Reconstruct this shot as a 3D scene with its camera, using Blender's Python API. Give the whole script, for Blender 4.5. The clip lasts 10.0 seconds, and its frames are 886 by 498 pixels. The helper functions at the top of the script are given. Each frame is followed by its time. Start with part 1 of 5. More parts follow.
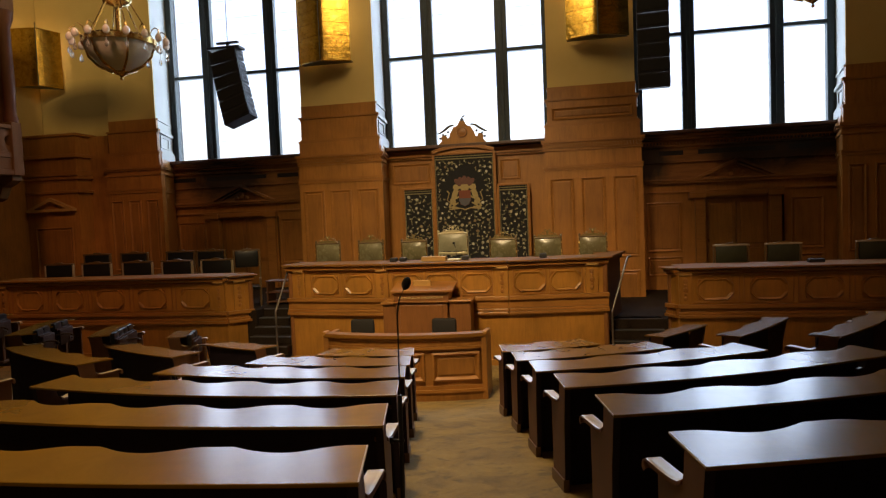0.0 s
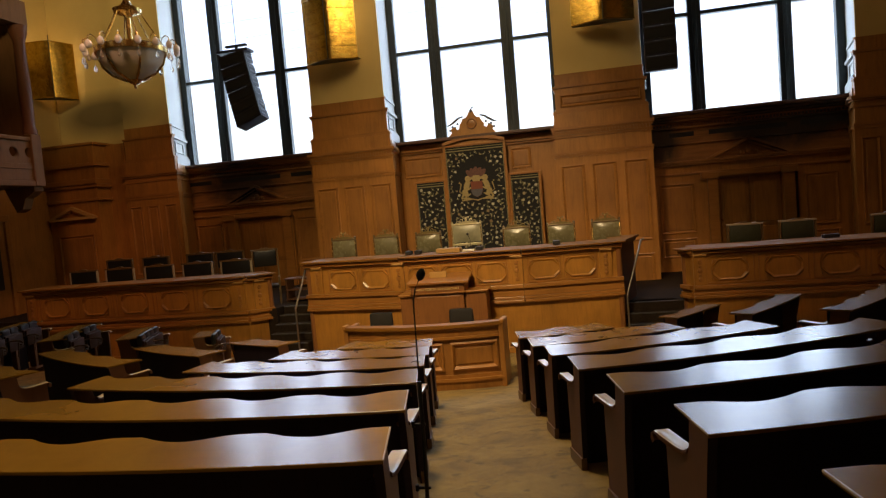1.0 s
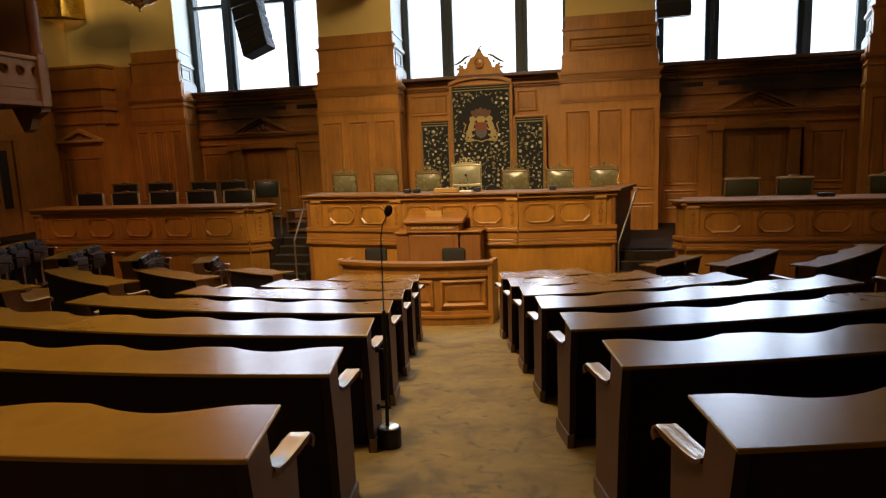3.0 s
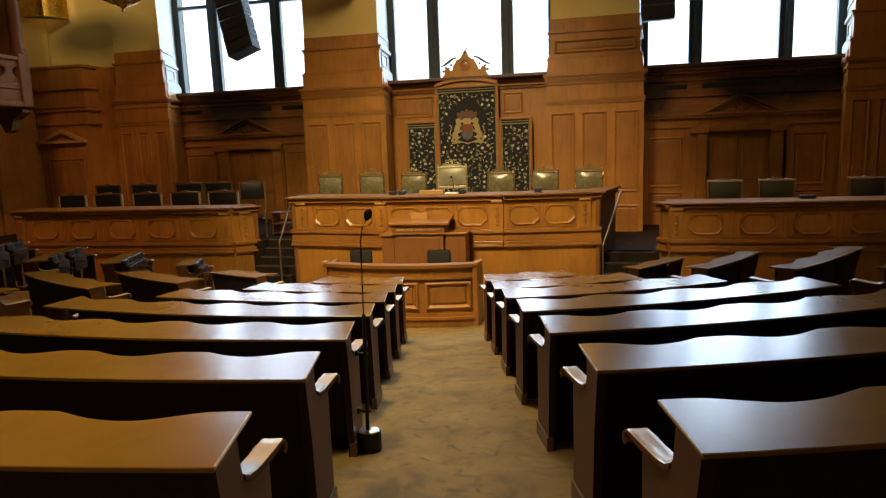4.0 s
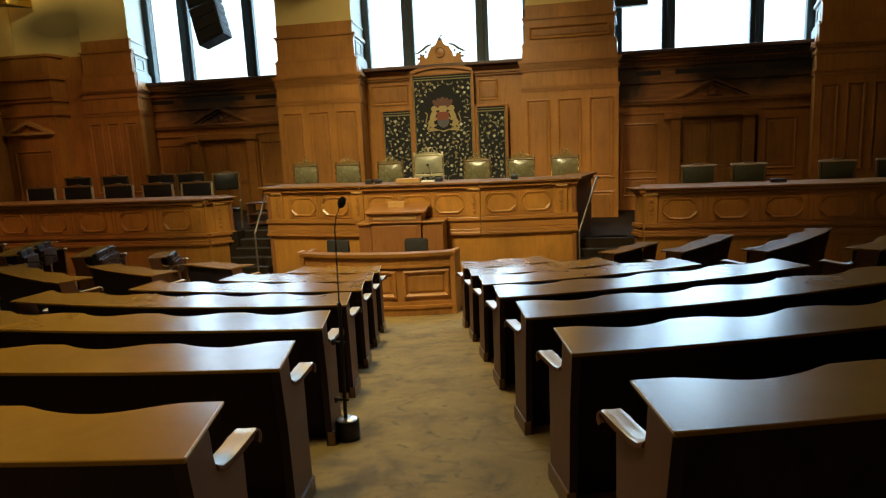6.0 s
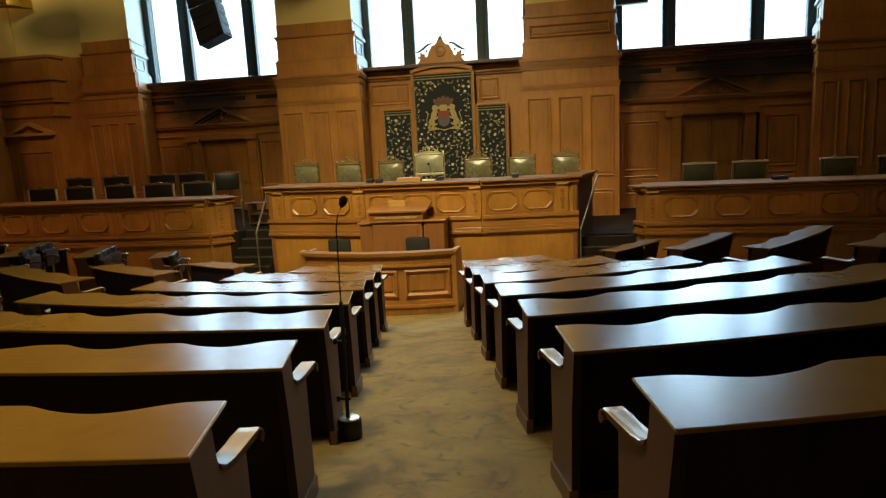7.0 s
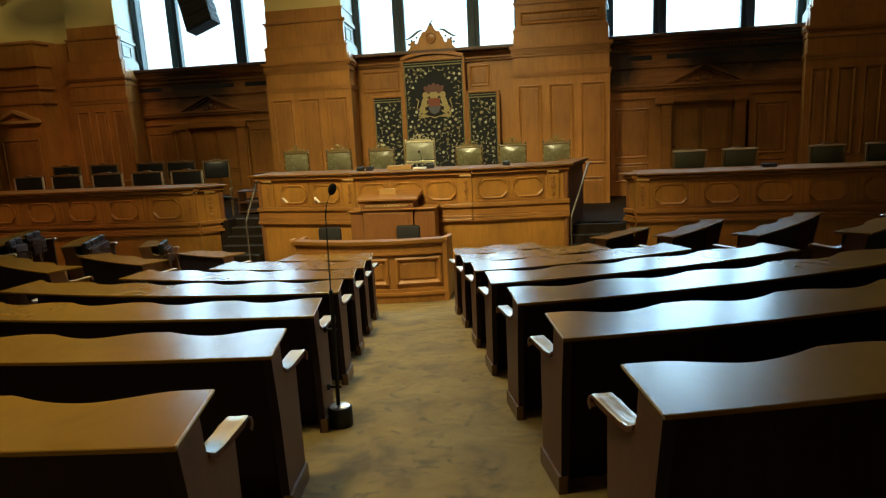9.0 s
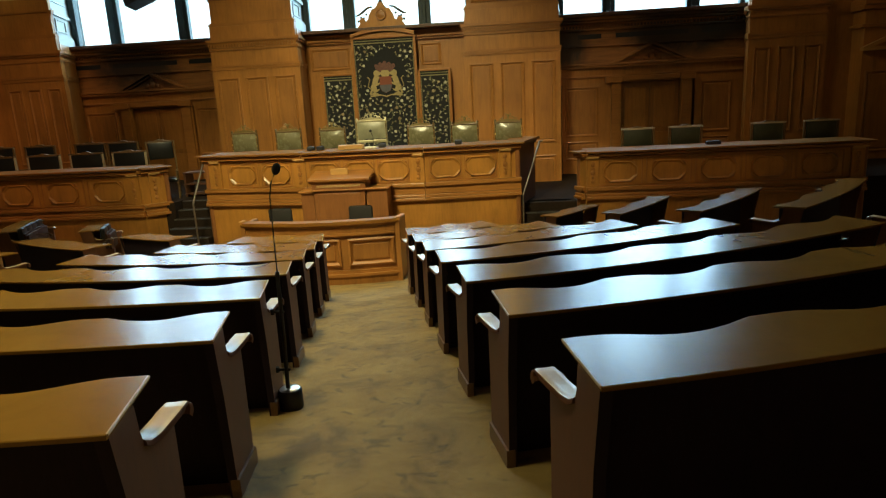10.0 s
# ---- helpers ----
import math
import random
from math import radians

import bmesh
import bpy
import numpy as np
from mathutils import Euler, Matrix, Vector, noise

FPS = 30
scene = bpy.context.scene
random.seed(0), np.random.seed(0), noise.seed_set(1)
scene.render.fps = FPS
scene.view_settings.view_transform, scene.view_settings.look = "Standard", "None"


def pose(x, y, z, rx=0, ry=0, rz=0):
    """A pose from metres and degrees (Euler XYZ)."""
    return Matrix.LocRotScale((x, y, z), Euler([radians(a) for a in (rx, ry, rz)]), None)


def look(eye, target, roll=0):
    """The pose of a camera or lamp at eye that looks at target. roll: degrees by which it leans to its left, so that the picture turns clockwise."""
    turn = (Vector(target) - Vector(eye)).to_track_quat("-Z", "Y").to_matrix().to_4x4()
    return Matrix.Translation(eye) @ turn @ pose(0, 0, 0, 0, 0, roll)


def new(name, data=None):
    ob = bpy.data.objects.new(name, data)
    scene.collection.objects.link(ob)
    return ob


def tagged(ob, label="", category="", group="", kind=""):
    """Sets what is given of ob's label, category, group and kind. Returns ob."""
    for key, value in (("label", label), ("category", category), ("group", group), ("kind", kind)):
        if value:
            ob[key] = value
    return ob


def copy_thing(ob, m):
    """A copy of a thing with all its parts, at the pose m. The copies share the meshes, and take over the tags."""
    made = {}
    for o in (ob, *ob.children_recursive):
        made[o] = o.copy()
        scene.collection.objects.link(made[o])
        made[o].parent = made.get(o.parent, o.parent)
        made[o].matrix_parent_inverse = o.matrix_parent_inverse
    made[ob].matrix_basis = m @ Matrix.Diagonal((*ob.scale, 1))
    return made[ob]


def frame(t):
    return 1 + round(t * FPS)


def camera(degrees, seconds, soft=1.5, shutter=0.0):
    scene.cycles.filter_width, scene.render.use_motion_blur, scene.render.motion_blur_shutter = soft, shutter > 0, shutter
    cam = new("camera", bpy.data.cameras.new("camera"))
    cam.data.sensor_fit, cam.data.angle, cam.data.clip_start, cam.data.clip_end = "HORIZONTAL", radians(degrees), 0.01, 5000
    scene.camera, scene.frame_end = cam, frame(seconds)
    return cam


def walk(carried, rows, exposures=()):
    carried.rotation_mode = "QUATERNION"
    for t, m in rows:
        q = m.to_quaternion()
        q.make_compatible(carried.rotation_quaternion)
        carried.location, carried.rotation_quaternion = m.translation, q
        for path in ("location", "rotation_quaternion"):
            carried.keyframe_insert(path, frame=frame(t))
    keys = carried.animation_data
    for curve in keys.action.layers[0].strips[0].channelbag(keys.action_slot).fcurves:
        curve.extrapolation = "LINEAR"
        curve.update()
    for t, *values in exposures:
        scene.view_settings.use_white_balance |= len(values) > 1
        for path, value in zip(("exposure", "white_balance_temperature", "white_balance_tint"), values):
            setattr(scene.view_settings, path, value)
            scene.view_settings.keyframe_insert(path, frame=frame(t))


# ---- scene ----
cam = camera(69.1, 10.0, soft=1.25)
EXPOSURES = [(0, 2.5, 7050, 21), (1, 2.5, 7050, 21), (2, 2.73, 7050, 21), (3, 2.96, 7250, 20), (4.3, 3.06, 6950, 12), (5.5, 3.04, 6550, 4), (7.5, 3.01, 6250, -3), (10, 3.04, 6050, -7)]
PATH = [
    (0, (2.768, 0.149, 2.665), (2.3898, 2.1098, 2.5631), -2.39),
    (0.5, (2.813, 0.089, 2.676), (2.3655, 2.0344, 2.5525), -4.36),
    (1, (2.82, -0.005, 2.671), (2.3937, 1.9448, 2.5462), -4.90),
    (1.5, (2.846, -0.057, 2.66), (2.4608, 1.895, 2.4602), -2.27),
    (2, (2.957, -0.093, 2.661), (2.4922, 1.8377, 2.4235), -1.25),
    (2.5, (3.065, -0.139, 2.665), (2.5719, 1.7761, 2.3661), -1.76),
    (3, (3.125, -0.163, 2.665), (2.6646, 1.7587, 2.3575), -2.18),
    (3.2, (3.147, -0.17, 2.666), (2.7375, 1.7637, 2.3602), -2.07),
    (4.3, (3.183, -0.15, 2.682), (2.7455, 1.7784, 2.3791), -2.33),
    (4.5, (3.191, -0.155, 2.671), (2.7459, 1.7789, 2.4207), -2.72),
    (5, (3.201, -0.148, 2.666), (2.8219, 1.7935, 2.3724), -2.60),
    (5.5, (3.195, -0.14, 2.665), (2.8347, 1.7986, 2.3313), -2.57),
    (7, (3.194, -0.143, 2.664), (2.831, 1.793, 2.3185), -2.92),
    (7.5, (3.192, -0.146, 2.662), (2.819, 1.7886, 2.3164), -3.03),
    (8, (3.199, -0.149, 2.662), (2.8325, 1.7856, 2.3112), -2.90),
    (8.5, (3.197, -0.142, 2.661), (2.8421, 1.7914, 2.292), -2.91),
    (9, (3.2, -0.133, 2.659), (2.8629, 1.8011, 2.2759), -2.95),
    (9.5, (3.223, -0.119, 2.651), (2.9245, 1.8139, 2.2336), -3.29),
    (10, (3.245, -0.114, 2.648), (3.0422, 1.8235, 2.1971), -3.05),
]
walk(cam, [(t, look(eye, target, roll)) for t, eye, target, roll in PATH], EXPOSURES)

# ---- world and lights ----
world = bpy.data.worlds.new("sky")
scene.world = world
world.use_nodes = True
wn = world.node_tree
sky = wn.nodes.new("ShaderNodeTexSky")
sky.sky_type = "NISHITA"
sky.sun_disc = False
sky.sun_elevation, sky.sun_rotation = radians(45), radians(180)
sky.air_density, sky.dust_density, sky.ozone_density = 1.0, 7.0, 1.0
wn.links.new(sky.outputs[0], wn.nodes["Background"].inputs[0])
wn.nodes["Background"].inputs[1].default_value = 0.15


def lamp(name, kind, at, energy, color, **more):
    data = bpy.data.lights.new(name, kind)
    data.energy, data.color = energy, color
    ob = new(name, data)
    ob.location = at
    for key in ("spot_size", "spot_blend", "shadow_soft_size", "angle"):
        if key in more:
            if key == "spot_size":
                data.spot_size = more[key]
            elif key == "spot_blend":
                data.spot_blend = more[key]
            elif key == "angle":
                data.angle = more[key]
            else:
                data.shadow_soft_size = more[key]
    if "target" in more:
        ob.matrix_world = look(at, more["target"])
    return ob


WARM = (1.0, 0.79, 0.42)
lamp("sun", "SUN", (0, -30, 30), 1.0, (1.0, 0.96, 0.9), angle=radians(15), target=(0, 0, 0))
# unseen ceiling spots over the dais and the hall
lamp("ceiling_spot", "SPOT", (0, 2.5, 10.8), 1180, WARM, spot_size=radians(50), spot_blend=1.0, shadow_soft_size=0.9, target=(0, 14.0, 1.4))
lamp("dais_lamp", "POINT", (-0.3, 12.6, 10.2), 85, WARM, shadow_soft_size=1.3)
# Invented fill that brightens the corner plaster and the side daises.
lamp("side_fill", "SPOT", (-3.5, 4.0, 11.5), 480, (1.0, 0.82, 0.42), spot_size=radians(32), spot_blend=1.0, shadow_soft_size=0.4, target=(-11.2, 17.0, 9.0))
lamp("side_fill", "SPOT", (-4.5, 6.0, 11.5), 310, (1.0, 0.52, 0.29), spot_size=radians(44), spot_blend=1.0, shadow_soft_size=0.6, target=(-9.0, 14.4, 1.9))
lamp("side_fill", "SPOT", (6.3, 5.0, 11.5), 235, (1.0, 0.60, 0.32), spot_size=radians(33), spot_blend=1.0, shadow_soft_size=0.4, target=(6.1, 15.6, 1.7))
lamp("ceiling_lamp", "SPOT", (-0.6, 1.0, 11.5), 410, WARM, spot_size=radians(38), spot_blend=1.0, shadow_soft_size=0.8, target=(0.8, 1.7, 0))
lamp("ceiling_lamp", "SPOT", (-0.2, 7.5, 11.5), 550, WARM, spot_size=radians(53), spot_blend=1.0, shadow_soft_size=0.8, target=(0.2, 7.2, 0))

for x in (-7.02, 0.01, 7.21):
    # daylight that the tall windows let in
    data = bpy.data.lights.new("window_sky", "AREA")
    data.shape, data.size, data.size_y, data.energy, data.color = "RECTANGLE", 4.4, 7.0, 103, (0.58, 0.79, 1.0)
    ob = new("window_sky", data)
    ob.matrix_world = look((x, 18.9, 8.15), (x, 10.0, 8.15))

# ---- materials ----


class Mat:
    def __init__(self, name):
        self.m = bpy.data.materials.new(name)
        self.m.use_nodes = True
        self.t = self.m.node_tree
        self.b = self.t.nodes["Principled BSDF"]

    def node(self, kind, **inputs):
        n = self.t.nodes.new(kind)
        for key, value in inputs.items():
            n.inputs[key.replace("_", " ")].default_value = value
        return n

    def link(self, a, b):
        self.t.links.new(a, b)

    def coords(self, scale, which="Object"):
        tc = self.node("ShaderNodeTexCoord")
        mp = self.node("ShaderNodeMapping")
        mp.inputs["Scale"].default_value = scale
        self.link(tc.outputs[which], mp.inputs["Vector"])
        return mp.outputs[0]

    def noise(self, vec, scale, detail=4.0, rough=0.55, distort=0.0):
        n = self.node("ShaderNodeTexNoise", Scale=scale, Detail=detail, Roughness=rough, Distortion=distort)
        self.link(vec, n.inputs["Vector"])
        return n.outputs["Fac"]

    def ramp(self, fac, stops):
        r = self.node("ShaderNodeValToRGB")
        els = r.color_ramp.elements
        while len(els) < len(stops):
            els.new(0.5)
        for e, (p, c) in zip(els, stops):
            e.position, e.color = p, (*c, 1)
        self.link(fac, r.inputs[0])
        return r.outputs[0]

    def mix(self, fac, a, b, how="MIX"):
        n = self.t.nodes.new("ShaderNodeMix")
        n.data_type, n.blend_type = "RGBA", how
        for sock, value in ((n.inputs[0], fac), (n.inputs[6], a), (n.inputs[7], b)):
            if hasattr(value, "is_linked"):
                self.link(value, sock)
            else:
                sock.default_value = value if isinstance(value, float) else (*value, 1)
        return n.outputs[2]

    def bump(self, height, strength, dist=0.01):
        n = self.node("ShaderNodeBump", Strength=strength, Distance=dist)
        self.link(height, n.inputs["Height"])
        self.link(n.outputs[0], self.b.inputs["Normal"])

    def rough(self, fac, lo, hi):
        n = self.node("ShaderNodeMapRange", To_Min=lo, To_Max=hi)
        self.link(fac, n.inputs[0])
        self.link(n.outputs[0], self.b.inputs["Roughness"])

    def color(self, out):
        self.link(out, self.b.inputs["Base Color"])


def shade(c, k):
    return tuple(v * k for v in c)


def wood(name, base, grain=(18, 18, 1.4), lo=0.35, hi=0.55, coat=0.0, contrast=0.45, tone=0.25, relief=0.12, spec=0.5):
    """Polished timber: grain along z by default, slow colour changes, random tone for each piece."""
    m = Mat(name)
    v = m.coords(grain)
    g = m.noise(v, 1.6, 6, 0.65, 0.6)
    fine = m.noise(m.coords(tuple(5 * k for k in grain)), 2.5, 3, 0.6)
    slow = m.noise(m.coords((0.8, 0.8, 0.8)), 1.3, 3)
    c = m.ramp(g, [(0.3, shade(base, 1 - contrast)), (0.52, base), (0.75, shade(base, 1 + contrast * 0.6))])
    if relief:
        c = m.mix(0.22, c, m.ramp(fine, [(0.35, shade(base, 0.45)), (0.65, shade(base, 1.25))]))
    c = m.mix(0.5, c, m.ramp(slow, [(0.3, shade(base, 1 - tone)), (0.7, shade(base, 1 + tone))]), "MIX")
    m.color(c)
    m.rough(g, lo, hi)
    m.b.inputs["Coat Weight"].default_value = coat
    m.b.inputs["Specular IOR Level"].default_value = spec
    m.b.inputs["Coat Roughness"].default_value = 0.2
    if relief:
        m.bump(fine, relief, 0.002)
    return m.m


def dark_clouds(m, c, clouds, y, most=0.9, even=0.0, dark=(0.009, 0.007, 0.007)):
    """Soft dark clouds laid over a colour: each cloud is x, z, half width, half height."""
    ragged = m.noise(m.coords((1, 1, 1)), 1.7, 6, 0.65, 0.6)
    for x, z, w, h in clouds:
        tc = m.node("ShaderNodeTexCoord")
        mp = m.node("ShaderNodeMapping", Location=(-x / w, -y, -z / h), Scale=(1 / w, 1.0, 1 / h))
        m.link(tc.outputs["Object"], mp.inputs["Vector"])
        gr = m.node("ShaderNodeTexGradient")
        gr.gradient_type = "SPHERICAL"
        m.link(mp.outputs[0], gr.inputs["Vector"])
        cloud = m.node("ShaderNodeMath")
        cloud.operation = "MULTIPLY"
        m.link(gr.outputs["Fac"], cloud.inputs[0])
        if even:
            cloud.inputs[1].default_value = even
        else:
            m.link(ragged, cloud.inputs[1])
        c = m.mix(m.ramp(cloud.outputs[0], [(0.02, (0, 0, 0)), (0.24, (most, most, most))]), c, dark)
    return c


def clouded_oak(name, base, clouds, gloss=0.5):
    m = Mat(name)
    g = m.noise(m.coords((0.9, 9, 9)), 1.6, 6, 0.65, 0.6)
    c = m.ramp(g, [(0.3, shade(base, 0.62)), (0.52, base), (0.75, shade(base, 1.25))])
    m.color(dark_clouds(m, c, clouds, 18.2))
    m.rough(g, gloss, gloss + 0.2)
    return m.m


def plain(name, base, rough=0.5, metal=0.0, vary=0.15, scale=6.0, bump=0.05, size=0.004):
    m = Mat(name)
    n = m.noise(m.coords((1, 1, 1)), scale, 5, 0.6)
    m.color(m.ramp(n, [(0.3, shade(base, 1 - vary)), (0.7, shade(base, 1 + vary))]))
    m.rough(n, max(0.02, rough - 0.08), min(1, rough + 0.08))
    m.b.inputs["Metallic"].default_value = metal
    if bump:
        m.bump(m.noise(m.coords((1, 1, 1)), scale * 9, 4), bump, size)
    return m.m


OAK = wood("oak_panelling", (0.37, 0.16, 0.035), (9, 9, 0.9), 0.3, 0.46, contrast=0.55, tone=0.38)
SILL_WOOD = wood("dark_sill_oak", (0.09, 0.04, 0.02), (0.9, 9, 9), 0.35, 0.5)
OAK_H = wood("oak_mouldings", (0.34, 0.145, 0.033), (0.9, 9, 9), 0.26, 0.42, contrast=0.55, tone=0.35)
OAK_D = wood("oak_inset_panels", (0.31, 0.132, 0.03), (7, 7, 0.7), 0.3, 0.46, 0, 0.6, 0.38)
DAIS = wood("dais_oak", (0.41, 0.185, 0.035), (6, 6, 0.8), 0.28, 0.42, contrast=0.55, tone=0.4)
SLAB = wood("dais_slab_oak", (0.21, 0.09, 0.014), (1.0, 10, 10), 0.45, 0.6, spec=0.2)
PALE_OAK = wood("pale_oak", (0.46, 0.26, 0.08), (1.0, 9, 9), 0.4, 0.5)
CHERRY = wood("lectern_cherry", (0.25, 0.1, 0.031), (10, 10, 1.0), 0.3, 0.45)
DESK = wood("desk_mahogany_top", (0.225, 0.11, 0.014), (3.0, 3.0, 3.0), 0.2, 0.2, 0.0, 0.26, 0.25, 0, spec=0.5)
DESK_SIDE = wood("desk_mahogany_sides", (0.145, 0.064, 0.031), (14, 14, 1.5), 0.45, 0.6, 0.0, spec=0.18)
# Paler than the other mahogany: the window sheen is in the colour.
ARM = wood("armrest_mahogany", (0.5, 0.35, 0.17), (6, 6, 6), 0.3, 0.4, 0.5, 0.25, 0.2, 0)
GREEN = plain("green_leather", (0.16, 0.145, 0.08), 0.27, 0, 0.2, 9, 0.25, 0.003)
DARK_LEATHER = plain("black_leather", (0.008, 0.01, 0.011), 0.36, 0, 0.25, 10, 0.25, 0.003)
RAIL = plain("dull_steel_rail", (0.3, 0.28, 0.25), 0.45, 1.0, 0.15)
CHROME = plain("brushed_steel", (0.6, 0.58, 0.54), 0.3, 1.0, 0.1)
BLACK = plain("black_plastic", (0.009, 0.009, 0.011), 0.6, 0, 0.2, 12)
DARK_GREY = plain("dark_grey_plastic", (0.035, 0.036, 0.04), 0.5, 0, 0.2, 12)
IRON = plain("window_iron", (0.02, 0.03, 0.03), 0.5, 0.2, 0.25)
BRASS = plain("brass", (0.62, 0.42, 0.13), 0.26, 1.0, 0.15, 20, 0.1)
PAPER = plain("paper", (0.75, 0.7, 0.58), 0.7, 0, 0.05)
WHITE = plain("white_reveal_paint", (0.36, 0.37, 0.34), 0.6, 0, 0.06, 2, 0.05)


def plaster(name, clouds=(), y=0.0):
    m = Mat(name)
    a = m.noise(m.coords((1, 1, 1)), 0.6, 4)
    b = m.noise(m.coords((1, 1, 1)), 40, 5)
    m.color(dark_clouds(m, m.ramp(a, [(0.3, (0.56, 0.41, 0.15)), (0.7, (0.67, 0.51, 0.2))]), clouds, y, 0.8, 0.4, (0.07, 0.052, 0.025)))
    m.rough(b, 0.7, 0.9)
    m.bump(b, 0.15, 0.004)
    return m.m


YELLOW = plaster("yellow_plaster")
# The cloud is the chandelier's shadow, painted into the plaster colour.
SHADOWED_PLASTER = plaster("shadowed_yellow_plaster", [(-11.1, 6.4, 2.5, 0.85)], 17.15)


def carpet():
    m = Mat("olive_carpet")
    v = m.coords((1, 1, 1))
    blot = m.noise(v, 2.8, 6, 0.65, 0.5)
    spot = m.noise(v, 7.0, 4, 0.6, 0.8)
    pile = m.noise(v, 220, 2)
    c = m.ramp(blot, [(0.32, (0.115, 0.066, 0.013)), (0.48, (0.255, 0.158, 0.03)), (0.68, (0.37, 0.24, 0.054))])
    c = m.mix(m.ramp(spot, [(0.34, (0.75, 0.75, 0.75)), (0.44, (0, 0, 0))]), c, (0.065, 0.04, 0.014))
    c = m.mix(0.3, c, m.ramp(pile, [(0.3, (0.06, 0.045, 0.02)), (0.7, (0.26, 0.185, 0.065))]))
    m.color(c)
    m.b.inputs["Roughness"].default_value = 0.95
    m.b.inputs["Sheen Weight"].default_value = 0.15
    m.bump(pile, 0.5, 0.006)
    return m.m


CARPET = carpet()


def glass():
    """Clear flat pane: it lets the view through and mirrors a little."""
    m = Mat("window_glass")
    clear = m.node("ShaderNodeBsdfTransparent", Color=(0.97, 0.98, 0.98, 1))
    gloss = m.node("ShaderNodeBsdfGlossy", Roughness=0.02)
    mix = m.t.nodes.new("ShaderNodeMixShader")
    mix.inputs[0].default_value = 0.05
    m.link(clear.outputs[0], mix.inputs[1])
    m.link(gloss.outputs[0], mix.inputs[2])
    m.link(mix.outputs[0], m.t.nodes["Material Output"].inputs["Surface"])
    return m.m


GLASS = glass()

# ---- mesh helpers ----


def mesh(name, bm, mat, smooth=False):
    bmesh.ops.recalc_face_normals(bm, faces=bm.faces)
    me = bpy.data.meshes.new(name)
    bm.to_mesh(me)
    bm.free()
    me.materials.append(mat)
    if smooth:
        me.polygons.foreach_set("use_smooth", [True] * len(me.polygons))
        me.set_sharp_from_angle(angle=radians(40))
    return me


def part(name, bm, mat, parent=None, label="", smooth=False):
    ob = new(name, mesh(name, bm, mat, smooth))
    ob.parent = parent
    return tagged(ob, label)


def box(bm, x0, x1, y0, y1, z0, z1, bevel=0.0, m=None):
    vs = [bm.verts.new((x, y, z)) for x in (x0, x1) for y in (y0, y1) for z in (z0, z1)]
    fs = [bm.faces.new([vs[i] for i in q]) for q in ((0, 1, 3, 2), (4, 6, 7, 5), (0, 4, 5, 1), (2, 3, 7, 6), (0, 2, 6, 4), (1, 5, 7, 3))]
    if bevel:
        es = list({e for f in fs for e in f.edges})
        out = bmesh.ops.bevel(bm, geom=es, offset=bevel, segments=2, affect="EDGES", profile=0.5)
        vs = list({v for f in out["faces"] for v in f.verts} | {v for v in vs if v.is_valid})
    if m is not None:
        bmesh.ops.transform(bm, matrix=m, verts=vs)
    return vs


def boxes(rows, bevel=0.0):
    bm = bmesh.new()
    for r in rows:
        box(bm, *r, bevel=bevel)
    return bm


def prism(bm, outline, a, b, axis="x"):
    """A flat outline (list of pairs) extruded along an axis from a to b."""
    def at(p, k):
        return {"x": (k, p[0], p[1]), "y": (p[0], k, p[1]), "z": (p[0], p[1], k)}[axis]
    lo, hi = [bm.verts.new(at(p, a)) for p in outline], [bm.verts.new(at(p, b)) for p in outline]
    bm.faces.new(lo)
    bm.faces.new(hi[::-1])
    n = len(outline)
    for i in range(n):
        bm.faces.new((lo[i], hi[i], hi[(i + 1) % n], lo[(i + 1) % n]))
    return lo + hi


def lathe(bm, profile, center=(0, 0, 0), steps=20, arc=360.0, start=0.0):
    """Profile of (radius, z) turned round the z axis."""
    n = steps if arc >= 360 else steps + 1
    rings = []
    for i in range(n):
        a = radians(start + arc * i / steps)
        rings.append([bm.verts.new((center[0] + r * math.cos(a), center[1] + r * math.sin(a), center[2] + z)) for r, z in profile])
    for i in range(steps):
        a, b = rings[i], rings[(i + 1) % n]
        for j in range(len(profile) - 1):
            bm.faces.new((a[j], b[j], b[j + 1], a[j + 1]))
    return rings


def tube(bm, pts, r, steps=8):
    pts = [Vector(p) for p in pts]
    rings = []
    for i, p in enumerate(pts):
        d = (pts[min(i + 1, len(pts) - 1)] - pts[max(i - 1, 0)]).normalized()
        u = d.orthogonal().normalized() if abs(d.z) > 0.9 else d.cross(Vector((0, 0, 1))).normalized()
        w = d.cross(u)
        rr = r[i] if isinstance(r, (list, tuple)) else r
        rings.append([bm.verts.new(p + rr * (math.cos(2 * math.pi * k / steps) * u + math.sin(2 * math.pi * k / steps) * w)) for k in range(steps)])
    for a, b in zip(rings, rings[1:]):
        for k in range(steps):
            bm.faces.new((a[k], a[(k + 1) % steps], b[(k + 1) % steps], b[k]))
    bm.faces.new(rings[0][::-1])
    bm.faces.new(rings[-1])


def empty(name, at=(0, 0, 0), turn=0.0):
    ob = new(name)
    ob.matrix_world = pose(*at, 0, 0, turn)
    return ob


# ---- floor: a level round centre that rises outwards like a shallow bowl ----
CX, CY = 0.0, 14.0
Z_DESK0, R0, STEP, SLOPE = 1.97, 13.13, 1.02, 0.1392


Z_PIT = -0.30


def floor_z(r):
    """Level in the middle, a little steeper up to the first ring of desks, then an even rise."""
    if r < 4.0:
        return Z_PIT
    if r < 6.6:
        return Z_PIT + (r - 4.0) / 2.6 * (0.21 - Z_PIT)
    return 0.21 + 0.136 * (min(r, 13.5) - 6.6)


